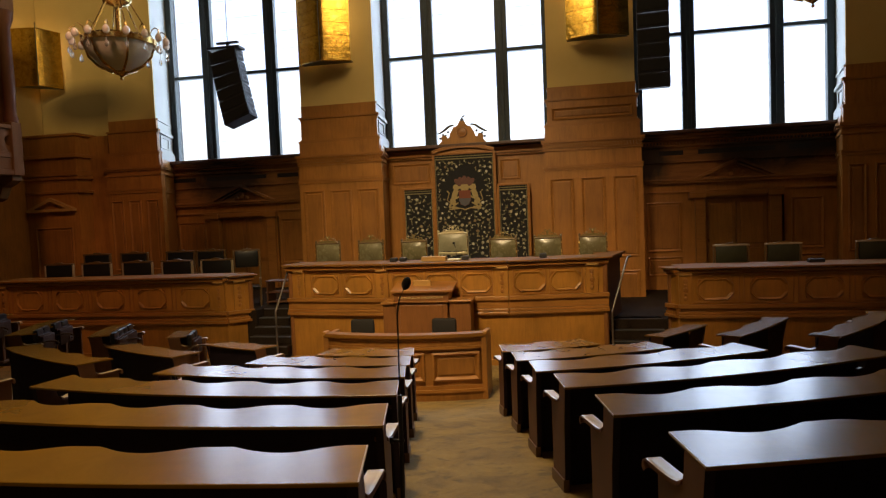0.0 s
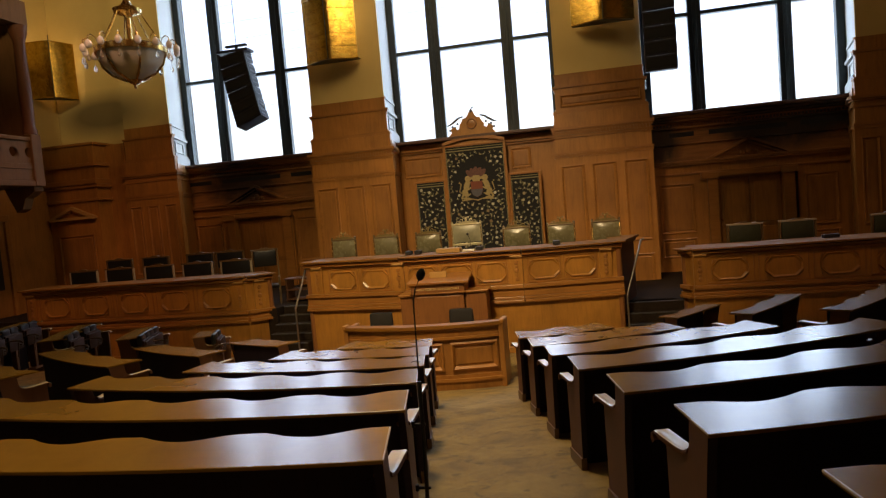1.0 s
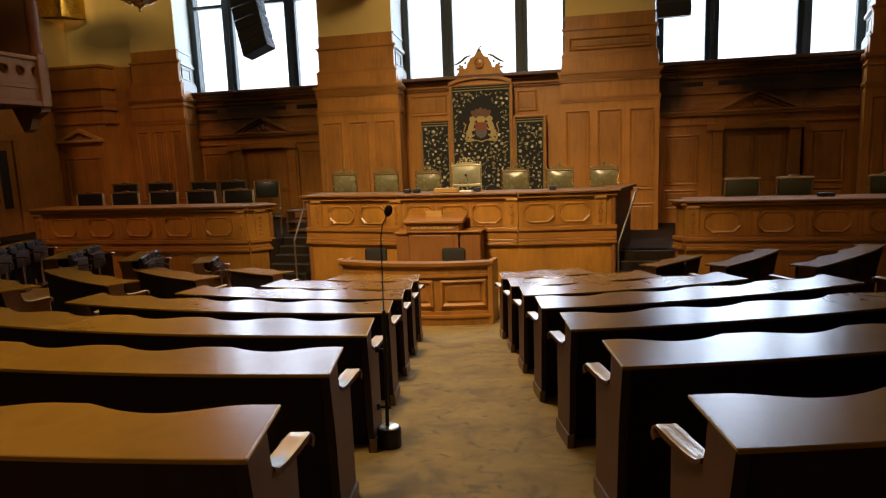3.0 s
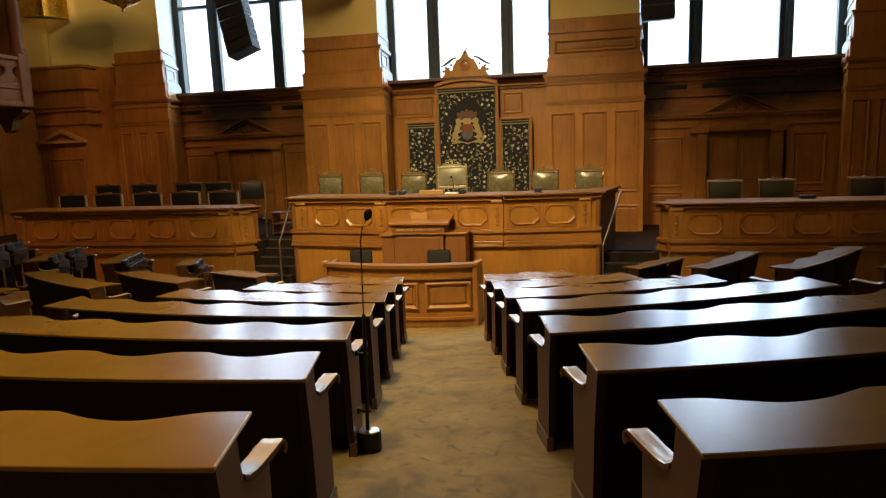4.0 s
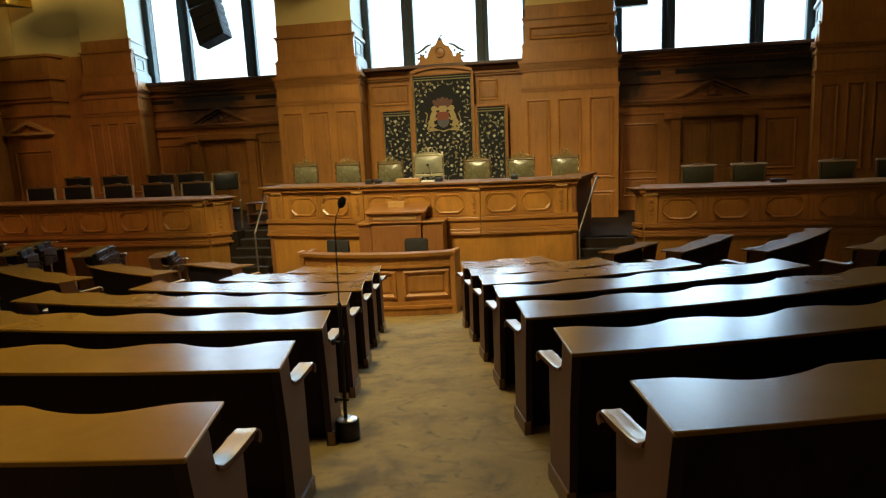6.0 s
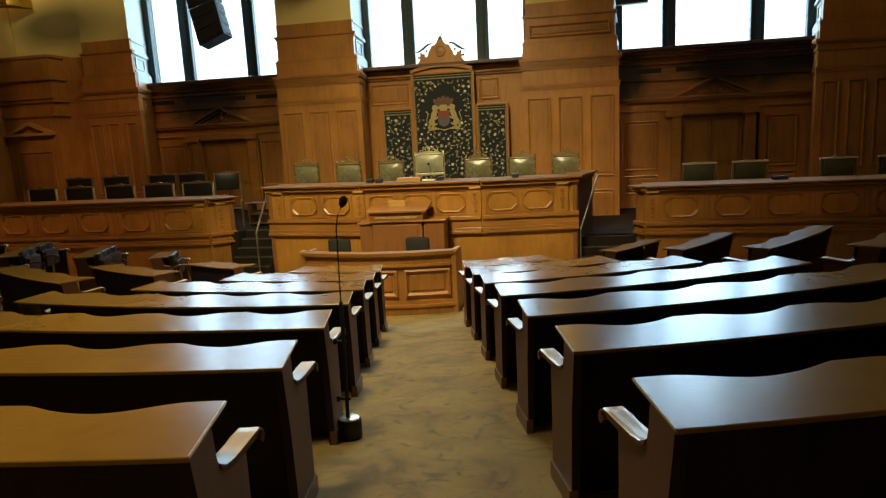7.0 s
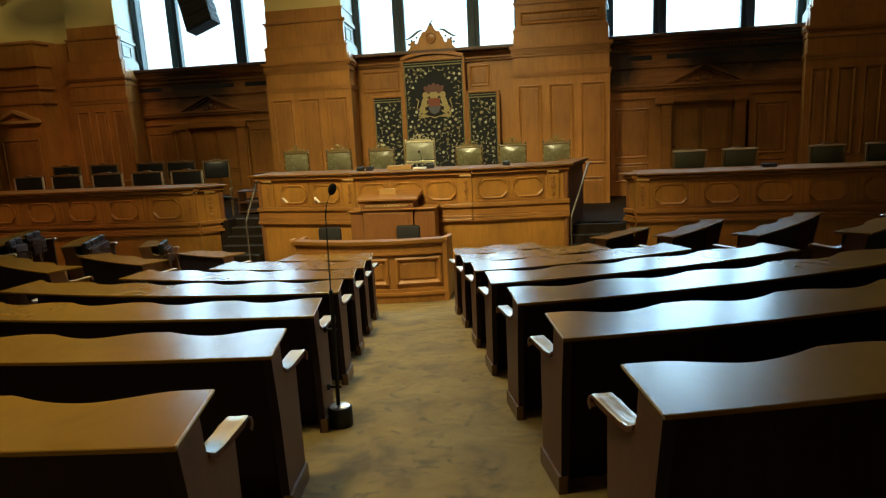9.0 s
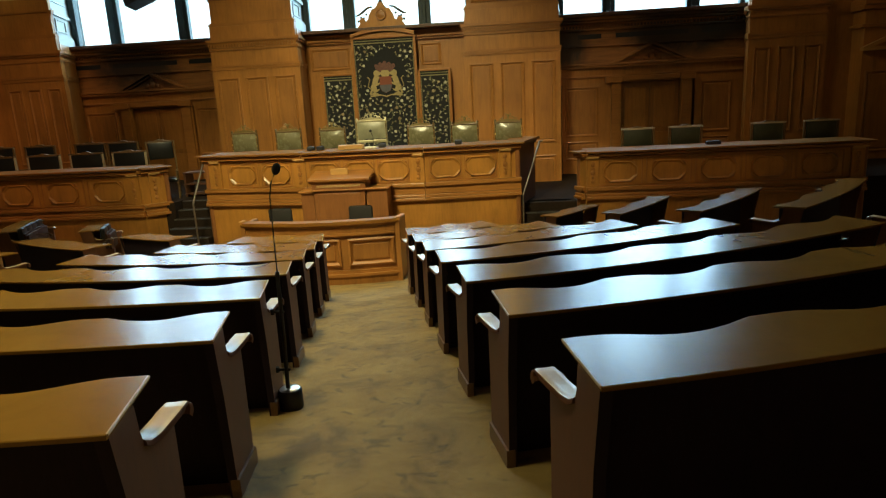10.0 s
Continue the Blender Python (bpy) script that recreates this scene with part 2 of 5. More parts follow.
def ground(r, deg):
    """The bowl fades to the level of the pit towards the side daises."""
    t = max(0.0, min(1.0, (abs(deg) - 46) / 22))
    return floor_z(r) + (Z_PIT - floor_z(r)) * t * t * (3 - 2 * t)


def polar(r, deg, z):
    a = radians(deg)
    return Vector((CX + r * math.sin(a), CY - r * math.cos(a), z))


bm = bmesh.new()
rings = [0.0, 1.5, 3.0, 3.8, 4.1] + [4.6 + 0.5 * i for i in range(18)] + [13.5, 14, 15, 18, 24]
grid = [[bm.verts.new(polar(r, -98 + 196 * k / 98, ground(r, -98 + 196 * k / 98))) for k in range(99)] for r in rings[1:]]
hub = bm.verts.new((CX, CY, floor_z(0)))
for k in range(98):
    bm.faces.new((hub, grid[0][k], grid[0][k + 1]))
    for a, b in zip(grid, grid[1:]):
        bm.faces.new((a[k], b[k], b[k + 1], a[k + 1]))
tagged(part("floor", bm, CARPET, smooth=True), "worn olive-brown carpet rising gently in a bowl", "floor", kind="structure")

# ---- walls ----
XW, XE, YS, TOP = -12.8, 13.1, -7.0, 12.0
PIERS = [(-10.4, -8.62), (-4.41, -2.04), (2.27, 4.68), (9.2, 11.0)]
BAYS = [(-9.26, -4.5), (-2.33, 2.46), (4.71, 9.7)]
SILL, HEAD = 4.66, 11.7

wall = empty("wall_north")
tagged(wall, "oak panelled wall below yellow plaster between three tall windows", "wall", kind="structure")
bm = bmesh.new()
box(bm, XW - 0.4, XE + 0.4, 18.62, 19.1, -0.3, SILL)
box(bm, XW - 0.4, XE + 0.4, 18.5, 19.1, HEAD, TOP)
edges = [XW - 0.4] + [v for b in BAYS for v in b] + [XE + 0.4]
for a, b in zip(edges[::2], edges[1::2]):
    box(bm, a, b, 18.5, 19.1, SILL, HEAD)
part("masonry", bm, WHITE, wall)
ZC = 5.82


def pier(x0, x1, i, y=16.9):
    """A pier: oak front that steps in above each cornice, white splayed sides above the sill, yellow plaster on top."""
    left = [b[1] for b in BAYS if b[1] < x0 + 0.6]
    right = [b[0] for b in BAYS if b[0] > x1 - 0.8]
    bl = max(left) if left else x0
    br = min(right) if right else x1
    # stages of the front: bottom, top, how far it steps in
    stages = [(-0.09, 3.70, 0.0), (3.70, 4.42, 0.015), (4.42, 4.84, 0.04), (4.84, 5.44, 0.10), (5.44, ZC, 0.12)]
    bm = bmesh.new()
    for z0, z1, d in stages:
        box(bm, x0 + d, x1 - d, y + 0.6 * d, y + 0.16, z0, z1)
    part("cladding", bm, OAK, wall)
    bm = bmesh.new()
    prism(bm, [(x0 + 0.02, y + 0.12), (x1 - 0.02, y + 0.12), (br, 18.62), (bl, 18.62)], -0.09, SILL, "z")
    part("side_cladding", bm, OAK, wall)
    bm = bmesh.new()
    prism(bm, [(x0 + 0.13, y + 0.10), (x1 - 0.13, y + 0.10), (br, 18.5), (bl, 18.5)], SILL + 0.004, TOP, "z")
    for z0, z1, o in ((4.66, 4.9, 0.09), (4.9, 4.96, 0.06), (5.42, 5.5, 0.07), (5.5, 5.56, 0.03), (5.78, 5.84, 0.03)):
        prism(bm, [(x0 + 0.13 - o, y + 0.165), (x1 - 0.13 + o, y + 0.165), (br + o, 18.49), (bl - o, 18.49)], z0, z1, "z")
    part("reveal", bm, WHITE, wall)
    # a raised frame on each white side
    for sx, xa, xb in ((1, x1 - 0.13, br), (-1, x0 + 0.13, bl)):
        bm = bmesh.new()
        for u0, u1, z0, z1 in ((0.18, 0.74, 5.02, 5.06), (0.18, 0.74, 5.32, 5.36), (0.18, 0.24, 5.06, 5.32), (0.68, 0.74, 5.06, 5.32)):
            q = [(xa + (xb - xa) * u, y + 0.12 + (18.4 - y) * u) for u in (u0, u1)]
            prism(bm, [(q[0][0] - sx * 0.02, q[0][1]), (q[1][0] - sx * 0.02, q[1][1]), (q[1][0] + sx * 0.025, q[1][1]), (q[0][0] + sx * 0.025, q[0][1])], z0, z1, "z")
        part("reveal_frame", bm, WHITE, wall)
    bm = bmesh.new()
    box(bm, x0 + 0.13, x1 - 0.13, y + 0.075, y + 0.11, ZC, TOP)
    part("plaster_face", bm, YELLOW if i else SHADOWED_PLASTER, wall)
    # horizontal courses: (z0, z1, how far proud of the widest stage)
    bm = bmesh.new()
    for z0, z1, o in [(5.77, 5.83, -0.10), (5.47, 5.52, -0.04), (5.42, 5.47, -0.065), (5.37, 5.42, -0.09), (4.86, 4.90, -0.05), (4.81, 4.86, -0.02), (4.40, 4.47, 0.07), (4.35, 4.40, 0.04), (4.20, 4.26, 0.02), (3.78, 3.83, 0.035), (3.70, 3.78, 0.02)]:
        prism(bm, [(x0 - o, y - o), (x1 + o, y - o), (x1 + o, y + 0.16), (x0 - o, y + 0.16)], z0, z1, "z")
        if z1 < SILL:
            prism(bm, [(x0 - o, y + 0.16), (x1 + o, y + 0.16), (br + o, 18.6), (bl - o, 18.6)], z0, z1, "z")
    part("cornice", bm, OAK_H, wall)
    if 0 < i < 3:
        bm = bmesh.new()
        n = int((x1 - x0 + 0.1) / 0.075)
        for k in range(n):
            xa = x0 - 0.02 + (x1 - x0 + 0.04) * k / n
            box(bm, xa, xa + 0.04, y - 0.05, y + 0.01, 4.265, 4.35)
        part("dentils", bm, OAK_H, wall)
    # tall framed panels under the lower cornice
    n = 3
    w = (x1 - x0 - 0.06) / n
    for k in range(n):
        xa = x0 + 0.03 + w * k
        panel(wall, xa + 0.09, xa + w - 0.09, y, 1.45, 3.5)
        panel(wall, xa + 0.09, xa + w - 0.09, y, 0.3, 1.12)
    if i == 2:
        panel(wall, x0 + 0.22, x1 - 0.2, y + 0.06, 4.98, 5.29)


def panel(parent, x0, x1, y, z0, z1, rim=0.045, depth=0.026, mat=None):
    """A framed inset panel proud of a wall that faces -y."""
    def ring(d, yy):
        return [bm.verts.new(p) for p in ((x0 + d, yy, z0 + d), (x1 - d, yy, z0 + d), (x1 - d, yy, z1 - d), (x0 + d, yy, z1 - d))]
    bm = bmesh.new()
    loops = [ring(0, y), ring(0, y - depth), ring(rim * 0.5, y - depth - 0.008), ring(rim, y - depth * 0.5), ring(rim + 0.02, y - 0.003)]
    for p, q in zip(loops, loops[1:]):
        for k in range(4):
            bm.faces.new((p[k], p[(k + 1) % 4], q[(k + 1) % 4], q[k]))
    part("panel_frame", bm, OAK_H, parent)
    bm = bmesh.new()
    box(bm, x0 + rim + 0.04, x1 - rim - 0.04, y - 0.02, y + 0.01, z0 + rim + 0.04, z1 - rim - 0.04, 0.015)
    part("panel", bm, mat or OAK_D, parent)


for i, (a, b) in enumerate(PIERS):
    pier(a, b, i)

# Dark clouds on each bay; the last one, by the pier, is vent soot.
BAY_CLOUDS = {0: [(-7.3, 4.05, 1.6, 1.0)], 2: [(8.0, 4.25, 2.0, 1.0), (9.6, 4.3, 1.5, 0.8), (4.95, 3.98, 0.75, 1.0)]}

# the bays: sill ledge, vent frieze, pediment, panels and doors
for i, (a, b) in enumerate(BAYS):
    a0, b0 = a - 0.1, b + 0.1
    c = (a + b) / 2
    if i == 1:
        part("bay_cladding", boxes([(a0, b0, 18.3, 18.62, -0.09, SILL - 0.1)]), OAK, wall)
    else:
        # boards with open joints beside the door posts and against the left pier
        cuts = [a0, a + 0.07, a + 0.12, c - 0.79, c + 0.79, c + 1.09, c + 1.15, b0]
        part("bay_cladding", boxes([(u, v, 18.3, 18.56, -0.09, 2.86) for u, v in zip(cuts[::2], cuts[1::2])] + [(a0, b0, 18.3, 18.62, 2.86, SILL - 0.1), (a0, b0, 18.56, 18.62, -0.09, 2.86)]), OAK, wall)
    part("sill_ledge", boxes([(a0, b0, 17.9, 18.66, SILL - 0.09, SILL)], 0.015), SILL_WOOD, wall)
    if i == 1:
        part("moulding", boxes([(a0, b0, 18.16, 18.3, 4.36, 4.42), (a0, b0, 18.22, 18.3, 4.30, 4.36)], 0.012), OAK_H, wall)
        panel(wall, -2.12, -1.0, 18.3, 3.62, 4.2)
        panel(wall, 1.0, 1.56, 18.3, 3.62, 4.2)
    else:
        trim = clouded_oak("clouded_oak_mouldings", (0.36, 0.155, 0.04), BAY_CLOUDS[i])
        part("ledge_moulding", boxes([(a0, b0, 18.02, 18.3, SILL - 0.17, SILL - 0.09), (a0, b0, 18.1, 18.3, SILL - 0.24, SILL - 0.17)], 0.015), trim, wall)
        part("moulding", boxes([(a0, b0, 18.2, 18.3, 4.24, 4.29), (a0, b0, 18.14, 18.3, 3.33, 3.39), (a0, b0, 18.18, 18.3, 3.27, 3.33), (a0, b0, 18.24, 18.3, 3.02, 3.07), (a0, b0, 18.22, 18.3, 3.82, 3.85)], 0.012), trim, wall)
        bm = bmesh.new()
        n = int((b0 - a0) / 0.085)
        for k in range(n):
            box(bm, a0 + 0.085 * k, a0 + 0.085 * k + 0.045, 18.24, 18.3, 4.31, 4.37)
        part("dentils", bm, trim, wall)
        part("frieze_board", boxes([(a0, b0, 18.28, 18.3, 3.39, 4.24)]), clouded_oak("clouded_frieze_oak", (0.33, 0.142, 0.038), BAY_CLOUDS[i]), wall)
        for u, v in ((0.11, 0.235), (0.31, 0.69), (0.755, 0.97)) if i == 2 else ((0.02, 0.185), (0.265, 0.675), (0.75, 0.89)):
            part("vent", boxes([(a + (b - a) * u, a + (b - a) * v, 18.272, 18.3, 4.03, 4.15)]), BLACK, wall)
        bm = bmesh.new()
        for sx in (-1, 1):
            prism(bm, [(c + sx * 1.08, 3.39), (c, 3.88), (c, 3.80), (c + sx * 0.9, 3.39)], 18.13, 18.3, "y")
            prism(bm, [(c + sx * 0.84, 3.39), (c, 3.77), (c, 3.73), (c + sx * 0.74, 3.39)], 18.2, 18.3, "y")
        part("pediment", bm, trim, wall)
        bm = bmesh.new()
        for k, (u, v, r) in enumerate(((0, 3.52, 0.1), (-0.16, 3.47, 0.07), (0.16, 3.47, 0.07), (0, 3.64, 0.06))):
            bmesh.ops.create_icosphere(bm, subdivisions=2, radius=r, matrix=pose(c + u, 18.27, v) @ Matrix.Diagonal((1, 0.5, 1, 1)))
        part("pediment_carving", bm, trim, wall, smooth=True)
        for xa, xb in ((a + 0.2, a + 1.12), (b - 1.18, b - 0.4)):
            panel(wall, xa, xb, 18.3, 1.45, 2.79)
            panel(wall, xa, xb, 18.3, 0.8, 1.32)
        bm = boxes([(c - 1.06, c - 0.8, 18.2, 18.3, 0.0, 2.86), (c + 0.79, c + 1.06, 18.2, 18.3, 0.0, 2.86), (c - 1.22, c - 0.78, 18.14, 18.3, 2.86, 3.02), (c + 0.74, c + 1.12, 18.14, 18.3, 2.86, 3.02), (c - 0.79, c + 0.79, 18.22, 18.3, 2.9, 3.02)], 0.012)
        part("door_surround", bm, OAK_H, wall)

# corner blocks with a small pediment
for s, (x0, x1) in ((-1, (-12.78, -11.04)), (1, (11.65, 13.08))):
    e, f = (0, 0.08) if s < 0 else (0.08, 0)
    part("corner_block", boxes([(x0, x1, 16.5, 18.6, -0.09, 5.48)]), OAK, wall)
    part("cornice", boxes([(x0 - e, x1 + f, 16.38, 18.6, 4.28, 4.42), (x0 - e, x1 + f, 16.43, 18.6, 4.18, 4.28), (x0 - e, x1 + f, 16.4, 18.6, 4.8, 4.9), (x0 - e, x1 + f, 16.45, 18.6, 5.42, 5.5), (x0 - e, x1 + f, 16.45, 18.6, 3.78, 3.86)], 0.012), OAK_H, wall)
    bm = bmesh.new()
    c = (x0 + x1) / 2
    for t in (-1, 1):
        prism(bm, [(c + t * 0.76, 3.34), (c, 3.66), (c, 3.56), (c + t * 0.55, 3.34)], 16.36, 16.5, "y")
    box(bm, c - 0.78, c + 0.78, 16.34, 16.5, 3.26, 3.34)
    # Paler than the other oak: the light on the pediment is in the colour.
    part("pediment", bm, PALE_OAK, wall)
    panel(wall, c - 0.62, c + 0.62, 16.5, 0.9, 2.8)
    a, b = (x0, -10.0) if s < 0 else (10.6, x1)
    part("plaster_face", boxes([(a, b, 17.3, 18.6, 5.0, TOP)]), SHADOWED_PLASTER if s < 0 else YELLOW, wall)
    a, b = (-11.6, -10.4) if s < 0 else (10.95, 11.9)
    part("cladding", boxes([(a, b, 17.05, 18.6, -0.09, 5.44)]), OAK, wall)

for name, x0, x1, y0, y1 in (("wall_west", XW - 0.4, XW, YS - 0.4, 19.1), ("wall_east", XE, XE + 0.4, YS - 0.4, 19.1), ("wall_south", XW, XE, YS - 0.4, YS)):
    w = empty(name)
    tagged(w, "oak panelled side wall of the hall", "wall", kind="structure")
    # Unseen east and south upper faces are dark oak to cut bounced light.
    part("upper_face", boxes([(x0, x1, y0, y1, 5.2, TOP)]), YELLOW if name == "wall_west" else OAK_D, w)
    part("cladding", boxes([(x0, x1, y0, y1, -0.5, 5.2)]), OAK, w)
# Unseen flat ceiling, kept dark so the desktops mirror less orange.
tagged(part("ceiling", boxes([(XW - 0.4, XE + 0.4, YS - 0.4, 19.1, TOP, TOP + 0.3)]), SILL_WOOD), "dark timber ceiling out of view", "ceiling", kind="structure")

# ---- windows ----
for i, (a, b) in enumerate(BAYS):
    win = empty("window_%d" % (i + 1), ((a + b) / 2, 18.6, SILL))
    tagged(win, "tall window with dark iron mullions and clear panes", "window", kind="structure")
    h = HEAD - SILL
    w = (b - a) / 2
    m1 = (1.045, 1.06, 1.10)[i]
    cols = [-w, -m1, m1, w]
    f = boxes([(-w, -w + 0.2, -0.08, 0.1, 0, h), (w - 0.2, w, -0.08, 0.1, 0, h), (-m1 - 0.17, -m1 + 0.17, -0.08, 0.1, 0, h), (m1 - 0.17, m1 + 0.17, -0.08, 0.1, 0, h), (-m1 - 0.05, -m1 + 0.05, -0.12, -0.08, 0, h), (m1 - 0.05, m1 + 0.05, -0.12, -0.08, 0, h), (-w, w, -0.07, 0.1, 0, 0.06), (-w, w, -0.07, 0.1, 2.56, 2.66), (-w, w, -0.07, 0.1, 5.3, 5.4), (-w, w, -0.07, 0.1, h - 0.08, h)], 0.015)
    fr = part("window_frame", f, IRON, win)
    for u, v in zip(cols, cols[1:]):
        for k in range(11):
            zz = 0.06 + 0.53 * (k + 1)
            if abs(zz - 2.61) > 0.1 and abs(zz - 5.35) > 0.1:
                part("saddle_bar", boxes([(u + 0.05, v - 0.05, -0.004, 0.004, zz, zz + 0.006)]), IRON, win)
    for u, v in zip(cols, cols[1:]):
        for z0, z1 in ((0.06, 2.56), (2.66, 5.3), (5.4, h - 0.08)):
            p = part("pane", boxes([(u + 0.05, v - 0.05, 0.0, 0.006, z0, z1)]), GLASS, win)
            p.visible_shadow = False

# ---- platforms and steps ----
P_LOW, P_SIDE, P_MID = 0.43, 0.72, 0.92
NOSING = plain("worn_step_edge", (0.05, 0.046, 0.038), 0.6, 0, 0.3, 30)
STEPS = plain("dark_stair_carpet", (0.024, 0.016, 0.011), 0.9, 0, 0.3, 30, 0.3)
STEPS.node_tree.nodes["Principled BSDF"].inputs["Specular IOR Level"].default_value = 0.1
plat = part("platform", boxes([(XW, -4.15, 13.5, 18.3, -0.5, P_SIDE), (5.45, XE, 13.5, 18.3, -0.5, P_SIDE), (-4.15, 3.5, 13.9, 18.3, -0.5, P_SIDE), (3.5, 5.45, 13.5, 18.3, -0.5, P_LOW), (-3.0, 3.45, 13.2, 17.0, P_SIDE, P_MID)]), STEPS)
tagged(plat, "carpeted raised platform behind the daises", "platform", kind="structure")


def stairs(x0, x1, y0, n, top):
    st = empty("stairs", ((x0 + x1) / 2, y0, Z_PIT))
    tagged(st, "short dark carpeted flight of steps beside the dais", "stairs", kind="structure")
    rise = (top - Z_PIT) / n
    for i in range(n):
        part("step", boxes([(-(x1 - x0) / 2, (x1 - x0) / 2, 0.24 * i, 0.24 * i + 0.3, 0, rise * (i + 1))], 0.012), STEPS, st)
        part("nosing", boxes([(-(x1 - x0) / 2 + 0.01, (x1 - x0) / 2 - 0.01, 0.24 * i - 0.006, 0.24 * i + 0.03, rise * (i + 1) - 0.02, rise * (i + 1) + 0.004)], 0.003), NOSING, st)
    return st


stairs(-4.1, -3.12, 12.55, 6, P_SIDE)
stairs(3.56, 4.62, 12.85, 4, P_LOW)

# ---- the panelled daises ----


def octagon(w, h, c):
    return [(-w, -h + c), (-w + c, -h), (w - c, -h), (w, -h + c), (w, h - c), (w - c, h), (-w + c, h), (-w, h - c)]


def oct_panel(parent, m, w, h, field):
    """A raised long octagon with a moulded rim and four corner pieces on a face that looks to -y."""
    c = h * 0.62
    bm = bmesh.new()
    a, b, d = octagon(w, h, c), octagon(w - 0.035, h - 0.035, c - 0.015), octagon(w + 0.012, h + 0.012, c)
    ra = [bm.verts.new((x, -0.036, z)) for x, z in a]
    rb = [bm.verts.new((x, -0.012, z)) for x, z in b]
    rd = [bm.verts.new((x, 0.0, z)) for x, z in d]
    for k in range(8):
        j = (k + 1) % 8
        bm.faces.new((ra[k], ra[j], rb[j], rb[k]))
        bm.faces.new((rd[k], rd[j], ra[j], ra[k]))
    bmesh.ops.transform(bm, matrix=m, verts=bm.verts)
    part("octagon_rim", bm, DAIS, parent)
    W, H = field, h * 1.36
    bm = boxes([(-W, W, -0.014, 0.002, H - 0.022, H), (-W, W, -0.014, 0.002, -H, -H + 0.022), (-W, -W + 0.022, -0.014, 0.002, -H + 0.022, H - 0.022), (W - 0.022, W, -0.014, 0.002, -H + 0.022, H - 0.022)])
    bmesh.ops.transform(bm, matrix=m, verts=bm.verts)
    part("panel_border", bm, OAK_H, parent)
    bm = bmesh.new()
    prism(bm, octagon(w - 0.04, h - 0.04, c - 0.02), -0.012, 0.002, "y")
    bmesh.ops.transform(bm, matrix=m, verts=bm.verts)
    part("octagon_field", bm, DAIS, parent)
    for sx in (-1, 1):
        for sz in (-1, 1):
            bm = bmesh.new()
            prism(bm, [(sx * (w - 0.02), sz * h), (sx * w, sz * (h - 0.02)), (sx * (w - c * 0.45), sz * (h + 0.0)), (sx * (w + 0.0), sz * (h - c * 0.45))][:1] + [(sx * (w - c * 0.62), sz * h), (sx * w, sz * (h - c * 0.62))], -0.03, 0.002, "y")
            bmesh.ops.transform(bm, matrix=m, verts=bm.verts)
            part("spandrel", bm, OAK_H, parent)


def carved_strip(parent, m, z0, z1):
    """A narrow pilaster strip with a hanging carved drop."""
    bm = bmesh.new()
    box(bm, -0.12, 0.12, -0.05, 0.01, z0, z1, 0.008)
    bmesh.ops.transform(bm, matrix=m, verts=bm.verts)
    part("pilaster_strip", bm, DAIS, parent)
    bm = boxes([(-0.12, 0.12, -0.095, 0.0, z1, z1 + 0.045), (-0.11, 0.11, -0.07, 0.0, z1 - 0.02, z1 - 0.004)], 0.008)
    bmesh.ops.transform(bm, matrix=m, verts=bm.verts)
    part("capital", bm, PALE_OAK, parent)
    bm = bmesh.new()
    h = z1 - z0
    for k, r in enumerate((0.05, 0.035, 0.055, 0.035, 0.045)):
        q = bmesh.ops.create_icosphere(bm, subdivisions=1, radius=r, matrix=pose(0, -0.05, z1 - h * (0.2 + 0.15 * k)) @ Matrix.Diagonal((1, 0.6, 1.1, 1)))
    bmesh.ops.transform(bm, matrix=m, verts=bm.verts)
    part("carving", bm, OAK_H, parent)


